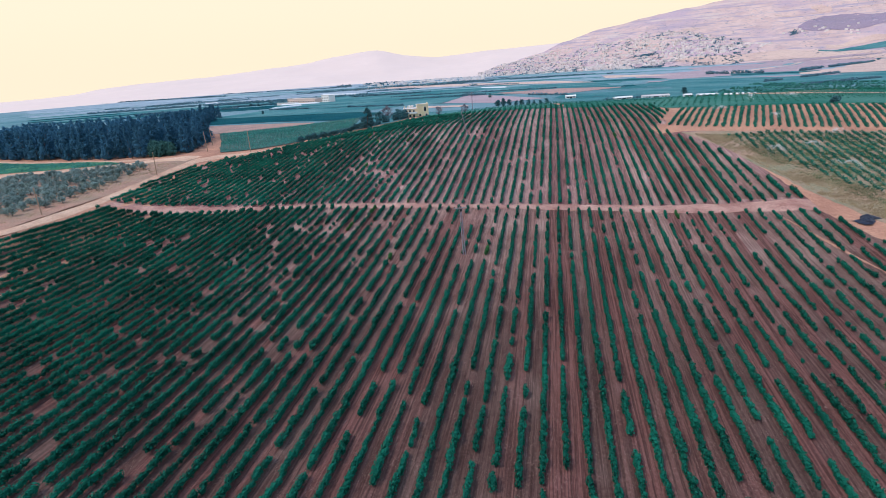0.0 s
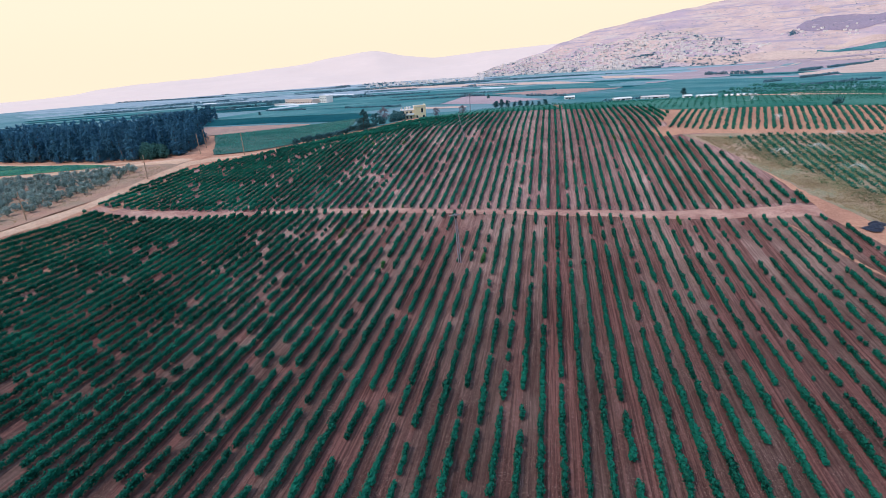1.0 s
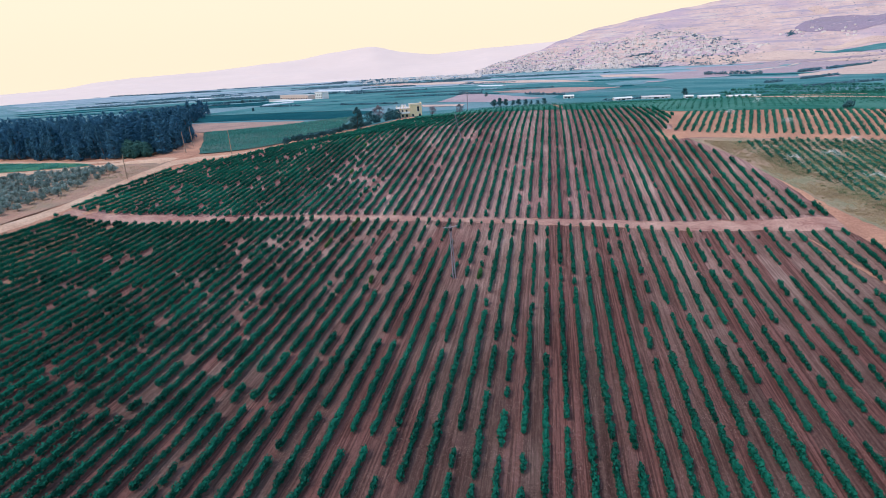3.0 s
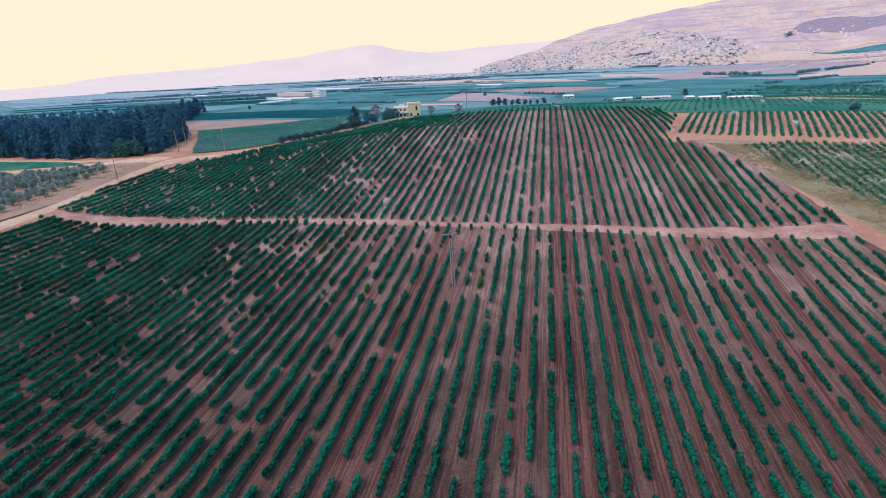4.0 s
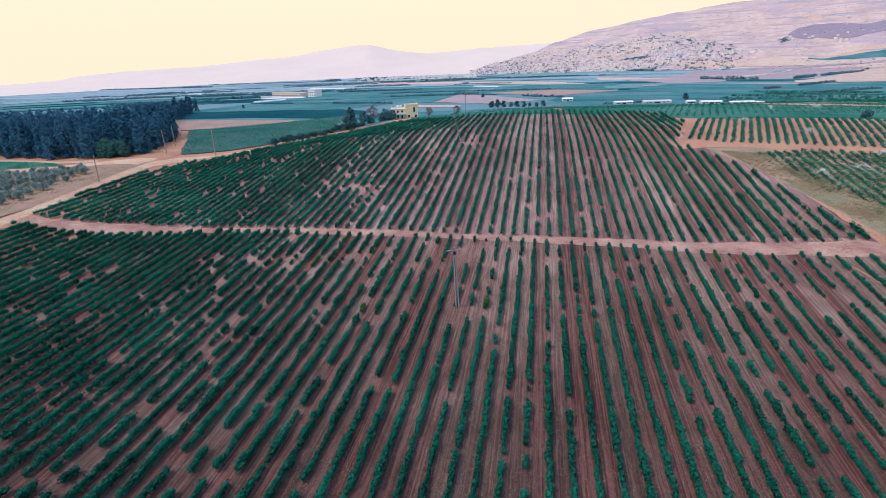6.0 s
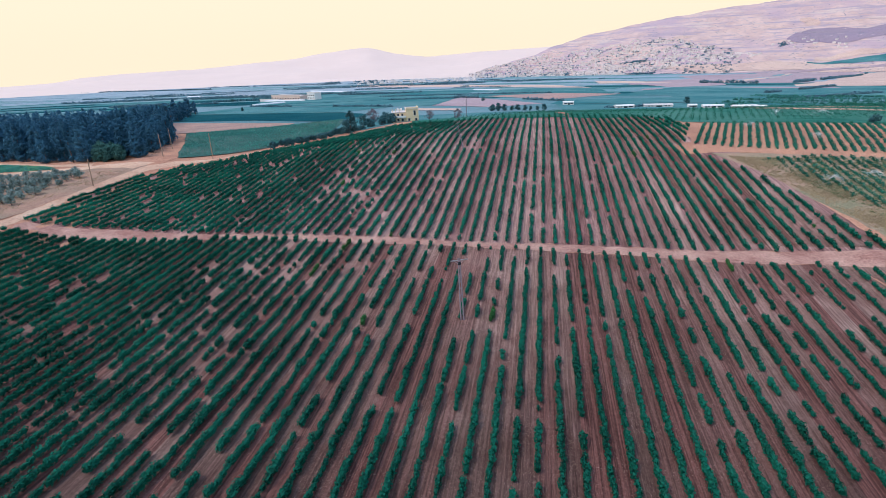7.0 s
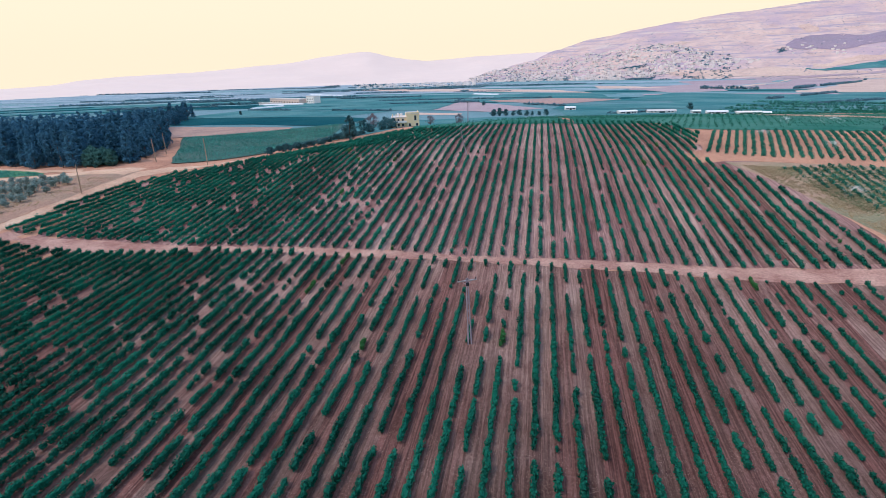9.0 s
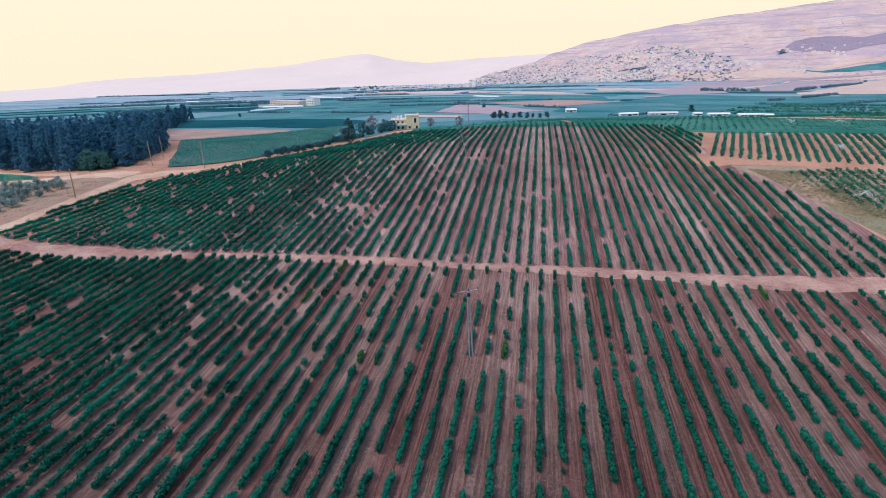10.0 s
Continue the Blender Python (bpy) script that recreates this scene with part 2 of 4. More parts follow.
def scree():
    """Bare mountainside: pink limestone with lilac gullies, terrace lines, pale cuts and dark scrub."""
    m, nt, p, link = nodes_of("mountain_scree")
    v = placed(nt, 0.5, (1, 0.45, 2.5))
    flat = placed(nt)
    lines = placed(nt, 0.35, (0.25, 0.25, 6))
    col = mixc(nt, noise_of(nt, v, 0.012, 6, 0.75, 0.36, 0.64), (0.56, 0.37, 0.345), (0.74, 0.52, 0.455))
    col = mixc(nt, noise_of(nt, flat, 0.0030, 4, 0.6, 0.46, 0.62), col, (0.53, 0.37, 0.41))
    col = mixc(nt, noise_of(nt, lines, 0.011, 4, 0.7, 0.53, 0.60), col, (0.44, 0.335, 0.39))
    col = mixc(nt, noise_of(nt, lines, 0.007, 3, 0.6, 0.60, 0.66), col, (0.66, 0.50, 0.45))
    col = mixc(nt, noise_of(nt, flat, 0.045, 5, 0.8, 0.56, 0.66), col, (0.33, 0.30, 0.37))
    link(col, p.inputs["Base Color"])
    p.inputs["Roughness"].default_value = 0.95
    bump(nt, p, noise_of(nt, v, 0.02, 6, 0.75, 0.2, 0.8), 0.7, 14)
    return m


MOUNT = scree()
# haze before the range is put in as pale colour and a faint glow
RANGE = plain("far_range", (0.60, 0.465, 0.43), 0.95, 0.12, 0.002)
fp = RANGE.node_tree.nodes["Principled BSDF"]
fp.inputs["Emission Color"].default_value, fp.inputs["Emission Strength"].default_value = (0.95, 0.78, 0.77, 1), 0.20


# ---- mesh helpers ----
def mesh_from(name, verts, faces, mat, smooth=False):
    me = bpy.data.meshes.new(name)
    me.from_pydata(verts.tolist() if hasattr(verts, "tolist") else verts, [], faces.tolist() if hasattr(faces, "tolist") else faces)
    me.materials.append(mat)
    if smooth:
        me.polygons.foreach_set("use_smooth", [True] * len(me.polygons))
    me.update()
    return me


def part(name, bm, mat, parent, label=""):
    me = bpy.data.meshes.new(name)
    bm.to_mesh(me)
    bm.free()
    me.materials.append(mat)
    ob = new(name, me)
    ob.parent = parent
    return tagged(ob, label) if label else ob


def piece(name, me, parent, m=None, label=""):
    ob = new(name, me)
    ob.parent = parent
    if m is not None:
        ob.matrix_basis = m
    return tagged(ob, label) if label else ob


def box(bm, x0, x1, y0, y1, z0, z1, bev=0.0):
    m = Matrix.LocRotScale(((x0 + x1) / 2, (y0 + y1) / 2, (z0 + z1) / 2), None, (x1 - x0, y1 - y0, z1 - z0))
    r = bmesh.ops.create_cube(bm, size=1, matrix=m)
    if bev:
        es = list({e for v in r["verts"] for e in v.link_edges})
        bmesh.ops.bevel(bm, geom=es, offset=bev, segments=1, affect="EDGES")
    return bm


def boxed(*a, **k):
    return box(bmesh.new(), *a, **k)


def rod(bm, a, b, r0, r1, seg=8):
    a, b = Vector(a), Vector(b)
    d = b - a
    m = Matrix.Translation((a + b) / 2) @ d.to_track_quat("Z", "Y").to_matrix().to_4x4()
    bmesh.ops.create_cone(bm, cap_ends=True, segments=seg, radius1=r0, radius2=r1, depth=d.length, matrix=m)
    return bm


def along(line, n):
    """n points evenly along a line of corners."""
    p = np.array(line, float)
    d = np.r_[0, np.cumsum(np.hypot(*np.diff(p, axis=0).T))]
    t = np.linspace(0, d[-1], n)
    return np.stack([np.interp(t, d, p[:, 0]), np.interp(t, d, p[:, 1])], -1)


def patch(name, edge_a, edge_b, cell, mat, lift, label, wob=0.0, category="ground"):
    """A sheet of ground between two lines, laid on the land, with an uneven rim."""
    la = np.hypot(*np.diff(np.array(edge_a, float), axis=0).T).sum()
    n = max(4, int(la / cell))
    a, b = along(edge_a, n), along(edge_b, n)
    k = max(3, int(np.hypot(*(a - b).T).max() / cell))
    s = np.linspace(0, 1, k)[:, None, None]
    g = a * (1 - s) + b * s
    wob = min(wob, 0.3 * cell)
    if wob:
        for i in range(k):
            for j in range(n):
                if i in (0, k - 1) or j in (0, n - 1):
                    x, y = g[i, j]
                    g[i, j] += (wob * noise.noise((x * 0.25, y * 0.25, 3)) + wob * noise.noise((x * 0.9, y * 0.9, 5)),
                                wob * noise.noise((x * 0.25, y * 0.25, 8)) + wob * noise.noise((x * 0.9, y * 0.9, 9)))
    z = height(g[..., 0], g[..., 1]) + lift
    v = np.concatenate([g, z[..., None]], -1).reshape(-1, 3)
    idx = np.arange(k * n).reshape(k, n)
    f = np.stack([idx[:-1, :-1], idx[:-1, 1:], idx[1:, 1:], idx[1:, :-1]], -1).reshape(-1, 4)
    ob = new(name, mesh_from(name, v, f, mat, True))
    return tagged(ob, label, category, kind="structure")


def inside(poly, x, y):
    c = np.zeros(np.shape(x), bool)
    for (x0, y0), (x1, y1) in zip(poly, poly[1:] + poly[:1]):
        if y0 != y1:
            c ^= ((y0 > y) != (y1 > y)) & (x < (x1 - x0) * (y - y0) / (y1 - y0) + x0)
    return c


# ---- ground sheet, to the horizon ----
def ground_sheet():
    u = np.linspace(-1, 1, 241)
    xs = np.sinh(u * 4.2) / np.sinh(4.2) * 4700
    w = np.linspace(-0.45, 1, 221)
    ys = 150 + np.sinh(w * 4.0) / np.sinh(4.0) * 4700
    X, Y = np.meshgrid(xs, ys)
    v = np.stack([X, Y, height(X, Y)], -1).reshape(-1, 3)
    idx = np.arange(X.size).reshape(X.shape)
    f = np.stack([idx[:-1, :-1], idx[:-1, 1:], idx[1:, 1:], idx[1:, :-1]], -1).reshape(-1, 4)
    me = mesh_from("ground", v, f, DUST, True)
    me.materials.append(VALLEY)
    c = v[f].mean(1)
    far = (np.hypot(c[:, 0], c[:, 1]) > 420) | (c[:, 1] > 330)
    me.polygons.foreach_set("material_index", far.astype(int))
    tagged(new("ground", me), "dusty pink earth and green valley floor", "ground", kind="structure")


ground_sheet()

LOW_TOP = [(-108.5, 141.5), (-84, 138.5), (-55, 136.3), (-20, 128.4), (10, 124.2), (38, 121.2), (69, 114), (82, 108)]
UP_BOT = [(-110, 147.5), (-83, 145.8), (-57, 139), (1, 127.7), (39, 124.8), (62, 121), (84, 115)]
LEFT_EDGE = [(-110, 148), (-109, 168), (-106, 189), (-97, 204.3), (-84, 212), (-73, 224), (-47, 241)]
FAR_EDGE = [(-47, 241), (-36, 254), (-20, 262), (2, 264), (40, 264), (72, 262), (93, 246)]
RIGHT_EDGE = [(84, 116), (83, 133), (82.5, 153), (78.6, 174), (75, 187), (85, 207), (91, 219), (93, 246)]
LOW_POLY = LOW_TOP + [(83, 92), (86, 60), (88, 15), (-130, 15), (-120, 70), (-112.4, 112), (-110, 128)]
UP_POLY = UP_BOT + RIGHT_EDGE[1:] + FAR_EDGE[::-1][1:] + LEFT_EDGE[::-1][1:-1]

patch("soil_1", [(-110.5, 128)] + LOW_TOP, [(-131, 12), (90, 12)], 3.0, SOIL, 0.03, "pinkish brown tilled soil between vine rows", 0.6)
patch("soil_2", UP_BOT, LEFT_EDGE[1:] + FAR_EDGE[1:], 3.0, SOIL_HAZED, 0.03, "pinkish brown tilled soil between vine rows", 0.6)
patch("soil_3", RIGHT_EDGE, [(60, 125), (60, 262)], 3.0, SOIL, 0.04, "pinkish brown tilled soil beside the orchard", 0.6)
patch("track", UP_BOT, LOW_TOP, 1.5, TRACK, 0.05, "pale dirt track between the two vineyard blocks", 0.9, "track")
ROAD_L = [(-126, 70), (-118.2, 112), (-115.6, 124), (-114.2, 136), (-112.9, 149), (-112.4, 166), (-111.7, 187), (-110.4, 205), (-104, 214.5), (-93, 218.3), (-82, 231), (-79, 236)]
ROAD_R = [(-121, 70), (-114.2, 112), (-112.8, 121.5), (-111.2, 131.5), (-110.2, 144), (-109.8, 162), (-108.7, 181), (-106.4, 200), (-99, 209.5), (-91, 214.5), (-79, 227), (-77, 232)]
patch("verge", [(-240, 190), (-170, 200), (-150, 198), (-128, 204), (-110, 214)], [(-240, 70), (-150, 70), (-118, 112), (-113.5, 150), (-110, 200)], 3, DRYVERGE, 0.06, "dusty pink ground and dry grass under the olive grove", 0.5)
patch("road_1", ROAD_L, ROAD_R, 0.9, ROAD, 0.11, "pale dusty farm road along the vineyard", 0.35, "road")
patch("road_2", [(-119, 206), (-117, 220), (-124, 245), (-136, 279), (-143, 300), (-170, 340)], [(-107, 206), (-107.5, 221), (-112, 237), (-124, 267), (-136, 292), (-165, 336)], 1.2, DUST, 0.085, "reddish dirt road beside the pine wood", 0.4, "road")
patch("road_3", [(-260, 213), (-196, 203), (-168, 200), (-143, 200.5), (-125, 207), (-110, 211)], [(-260, 196), (-196, 191), (-160, 194), (-138, 195), (-126, 200), (-112, 200)], 1.2, ROAD, 0.10, "dirt lane between olive grove and crop strip", 0.5, "road")
patch("crop_strip", [(-300, 283), (-245, 255), (-193, 229), (-145, 206.5)], [(-300, 225), (-196, 205), (-168, 201.5), (-141, 201.5)], 2.5, GREEN_L, 0.12, "green strip of low crop before the wood", 0.6, "field")
patch("lane_1", [(-300, 287), (-245, 259), (-193, 232.5), (-149, 211), (-132, 209.5)], [(-300, 283), (-245, 255), (-193, 229), (-145, 206.5), (-130, 205)], 1.5, ROAD, 0.10, "pale dusty lane at the foot of the wood", 0.4, "road")
# right of the vineyard
patch("track_2", [(74, 192), (93, 185), (109, 181), (133, 175), (175, 164)], [(73, 181), (92, 178.5), (108, 174.5), (132, 169), (174, 158)], 2, DUST, 0.06, "pale dirt track along the young orchard", 0.5, "track")
patch("scrub_ground", [(80, 179), (92, 178), (108, 174), (132, 168.5), (174, 157)], [(85, 158), (86, 135), (88, 112), (92, 88)], 2.5, STRAW, 0.04, "dry straw-coloured grass ground", 0.8)
patch("soil_4", [(76, 191), (93, 184), (109, 180), (134, 173), (176, 162)], [(93, 229), (118, 228), (153, 218), (204, 198)], 3, DUST, 0.05, "bare pink soil under the young orchard", 0.5)

# fields of the valley
def field(a, b, c, d, mat, label, lift=0.22):
    size = math.dist(a, d)
    patch("field", [a, b], [d, c], max(5, size / 14), mat, lift, label, size * 0.012, "field")


field((-107, 221), (-79, 246), (-62, 300), (-127, 266), GREEN_Y, "green field of young vines", 0.32)
field((-127, 266), (-62, 300), (-76, 400), (-154, 322), GREEN_Y, "green field of young vines", 0.32)
field((-172, 322), (-104, 350), (-108, 382), (-222, 430), STUBBLE, "tan stubble strip between green fields", 0.23)
field((-225, 440), (-80, 404), (-92, 474), (-275, 535), GREEN_B, "dark teal green field")
field((-150, 420), (-80, 380), (-60, 440), (-92, 474), GREEN_B, "dark teal green field", 0.24)
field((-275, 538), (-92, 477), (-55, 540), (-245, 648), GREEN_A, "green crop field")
field((-62, 268), (40, 330), (60, 430), (-72, 400), GREEN_A, "green field behind the house")
field((94, 231), (205, 199), (330, 420), (60, 420), GREEN_D, "dark green field behind the crest", 0.16)
field((-20, 268), (93, 250), (90, 420), (0, 400), GREEN_D, "green field behind the crest", 0.2)
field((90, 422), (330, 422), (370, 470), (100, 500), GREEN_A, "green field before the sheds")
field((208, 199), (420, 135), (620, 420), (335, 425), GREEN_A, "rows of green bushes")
field((-25, 470), (10, 455), (12, 476), (-28, 500), TAN, "small tan stubble field behind the house", 0.26)
field((-13, 535), (40, 486), (92, 520), (20, 725), MAUVE, "mauve ploughed field", 0.26)
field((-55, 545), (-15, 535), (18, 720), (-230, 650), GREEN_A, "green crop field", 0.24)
field((118, 590), (225, 690), (155, 760), (50, 715), PINKSOIL, "pinkish ploughed field", 0.26)
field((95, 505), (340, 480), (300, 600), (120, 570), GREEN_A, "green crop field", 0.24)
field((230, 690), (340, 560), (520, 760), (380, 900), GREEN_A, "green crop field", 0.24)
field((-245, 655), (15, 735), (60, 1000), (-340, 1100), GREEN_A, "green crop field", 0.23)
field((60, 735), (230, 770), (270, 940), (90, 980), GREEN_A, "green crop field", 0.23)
field((-138, 1437), (265, 965), (245, 1215), (-210, 1900), TAN, "long tan stubble field", 0.27)
field((-350, 1770), (-138, 1440), (-205, 1940), (-340, 1900), TAN, "long tan stubble field", 0.26)
field((360, 1250), (516, 1205), (510, 1440), (445, 1600), TAN, "tan stubble strip", 0.25)
field((382, 910), (507, 966), (835, 1700), (418, 1271), MAUVE, "mauve ploughed field", 0.24)
field((586, 1112), (612, 1214), (1346, 2080), (1190, 1880), TAN, "narrow pale stubble strip", 0.28)
field((560, 860), (720, 850), (1750, 1980), (1480, 1920), TAN, "broad pale stubble field", 0.28)
field((625, 1150), (690, 1070), (1590, 2010), (1370, 2090), MAUVE, "mauve fallow field", 0.25)
field((620, 1220), (830, 1500), (1330, 2110), (935, 2130), MAUVE, "mauve fallow field", 0.25)
field((240, 560), (520, 470), (720, 620), (290, 760), GREEN_A, "green orchard field")
patch("road_4", [(148, 281), (165, 270), (195, 267), (260, 262)], [(148, 274), (165, 262.5), (195, 260), (260, 254)], 2, ROAD, 0.3, "pale farm track over the crest", 0.4, "road")
rng = random.Random(4)
y0 = 660.0
while y0 < 2500:
    dy = y0 * rng.uniform(0.03, 0.075)
    x0 = -0.95 * y0
    while x0 < 0.9 * y0:
        dx = y0 * rng.uniform(0.18, 0.55)
        # beyond 1150 m the strips take greens with more haze in their colour
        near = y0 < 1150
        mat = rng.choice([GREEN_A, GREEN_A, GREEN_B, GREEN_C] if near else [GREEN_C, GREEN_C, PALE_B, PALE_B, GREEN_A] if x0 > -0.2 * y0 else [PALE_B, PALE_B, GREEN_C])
        if x0 > 0.1 * y0 and rng.random() < 0.12:
            mat = MAUVE
        sk = -0.12 * y0
        lab = {GREEN_A: "green crop field", GREEN_B: "dark green field", GREEN_C: "pale green field", MAUVE: "mauve ploughed field", PALE_B: "field far out, tinted pale blue for haze"}[mat]
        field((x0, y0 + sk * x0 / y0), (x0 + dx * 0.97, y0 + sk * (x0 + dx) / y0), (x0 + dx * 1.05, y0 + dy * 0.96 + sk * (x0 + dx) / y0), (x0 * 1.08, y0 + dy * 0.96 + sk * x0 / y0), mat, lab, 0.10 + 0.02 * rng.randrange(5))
        x0 += dx
    y0 += dy


# ---- mountains ----
def mountain(name, skyline, r0, r1, na, nr, mat, label, rough, seed, shape):
    """Rises from the plain at r0 to its ridge at r1; skyline: bearings and elevations in degrees."""
    az = np.linspace(skyline[0][0], skyline[-1][0], na)
    el = np.interp(az, [p[0] for p in skyline], [p[1] for p in skyline])
    k = np.hanning(9)
    el = np.convolve(np.pad(el, 4, "edge"), k / k.sum(), "valid")
    rr = np.linspace(0, 1.15, nr)
    v = np.zeros((nr, na, 3))
    for i, s in enumerate(rr):
        for j, a in enumerate(az):
            r = r0 + (r1 - r0) * s
            x, y = math.sin(radians(a)) * r, math.cos(radians(a)) * r
            top = 39.5 + r1 * math.tan(radians(el[j]))
            t = min(s, 1.0) ** shape if s <= 1 else 1 - (s - 1) * 2
            z = -62 + (top + 62) * t
            n = noise.fractal((x * 0.0022, y * 0.0022, seed), 0.9, 2.1, 5)
            z += rough * n * max(0.0, min(1, 4 * s)) * (1.0 if s < 0.9 else 0.45)
            v[i, j] = x, y, z
    idx = np.arange(nr * na).reshape(nr, na)
    f = np.stack([idx[:-1, :-1], idx[:-1, 1:], idx[1:, 1:], idx[1:, :-1]], -1).reshape(-1, 4)
    ob = new(name, mesh_from(name, v.reshape(-1, 3), f, mat, True))
    tagged(ob, label, "mountain", kind="structure")
    return v


SLOPE = mountain("mountain", [(2, -1.9), (5, -1.0), (8, -0.4), (10, -0.1), (12.3, 0.75), (15.1, 1.7), (17.8, 2.1), (20.4, 2.6), (22.9, 3.1), (26.5, 3.45), (30.3, 3.65), (33.2, 4.0), (36, 4.2), (42, 4.7), (60, 5.0)],
                 2500, 4000, 260, 70, MOUNT, "bare pinkish limestone mountain above the town", 34, 2.0, 1.25)
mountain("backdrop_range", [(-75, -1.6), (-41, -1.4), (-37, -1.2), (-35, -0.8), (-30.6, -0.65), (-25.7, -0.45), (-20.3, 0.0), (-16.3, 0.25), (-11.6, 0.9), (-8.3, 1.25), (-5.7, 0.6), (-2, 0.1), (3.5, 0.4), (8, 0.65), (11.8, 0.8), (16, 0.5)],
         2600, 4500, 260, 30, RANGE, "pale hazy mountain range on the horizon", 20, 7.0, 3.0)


# ---- vines ----
def tuft(count, rx, ry, rz, size, rs, flat=0.35, inner=0.55, loose=0.5):
    """Leaves, each a folded rhombus, scattered through a rounded clump; n x 4 corners."""
    d = rs.normal(size=(count, 3))
    d /= np.linalg.norm(d, axis=1)[:, None]
    r = rs.uniform(inner, 1.06, (count, 1))
    c = d * r * (rx, ry, rz)
    nrm = d * (1, 1, 1 + flat) + rs.normal(scale=loose, size=(count, 3))
    nrm /= np.linalg.norm(nrm, axis=1)[:, None]
    t = np.cross(nrm, rs.normal(size=(count, 3)))
    t /= np.linalg.norm(t, axis=1)[:, None]
    b = np.cross(nrm, t)
    s = size * rs.uniform(0.7, 1.3, (count, 1))
    return np.stack([c - t * s, c - b * s * 0.75 + nrm * s * 0.15, c + t * s, c + b * s * 0.75 + nrm * s * 0.15], 1)


RS = np.random.RandomState(11)


def cored(leaves, rx, ry, rz):
    """Adds the dense inside of a bush, a closed block of twigs and leaves behind the outer ones."""
    c = np.array([(x, y, z) for x in (-1, 1) for y in (-1, 1) for z in (-1, 1)]) * (rx, ry, rz)
    return np.concatenate([leaves, c[np.array([(0, 1, 3, 2), (4, 6, 7, 5), (0, 4, 5, 1), (2, 3, 7, 6), (1, 5, 7, 3)])]])


NEAR_TUFTS = [cored(tuft(84, 0.42, 0.70, 0.60, 0.13, RS, 0.35, 0.66, 0.6), 0.16, 0.40, 0.26) for _ in range(10)]
FAR_TUFTS = [cored(tuft(30, 0.44, 0.70, 0.60, 0.20, RS, 0.35, 0.70, 0.36), 0.16, 0.40, 0.26) for _ in range(10)]
TURN = np.array([[math.cos(THETA), math.sin(THETA)], [-math.sin(THETA), math.cos(THETA)]])


def leaf_mesh(name, clumps, mat):
    v = np.concatenate(clumps).reshape(-1, 3)
    f = np.arange(len(v)).reshape(-1, 4)
    me = bpy.data.meshes.new(name)
    me.vertices.add(len(v))
    me.vertices.foreach_set("co", v.ravel())
    me.loops.add(len(v))
    me.loops.foreach_set("vertex_index", f.ravel())
    me.polygons.add(len(f))
    me.polygons.foreach_set("loop_start", np.arange(0, len(v), 4))
    me.materials.append(mat)
    me.update(calc_edges=True)
    return me


def density(x, y):
    """How well the vines stand: thin round the pole and along the upper edge of the lower block, ragged to the east."""
    d = 0.88 + (0.11 if y < 130 else 0.24) * float(step(0, 40, -x))
    d -= 0.30 * math.exp(-((x - 6) / 20) ** 2 - ((y - 112) / 12) ** 2)
    d -= 0.95 * math.exp(-((x - 3) / 3.2) ** 2 - ((y - 97) / 3) ** 2)
    d -= 0.16 * float(step(35, 60, x)) * (1 if y < 118 else 0)
    d -= 0.20 * math.exp(-((x + 22) / 30) ** 2 - ((y - 118) / 10) ** 2)
    d -= 0.6 * math.exp(-((x - 7) / 4) ** 2 - ((y - 194) / 4) ** 2)
    return d


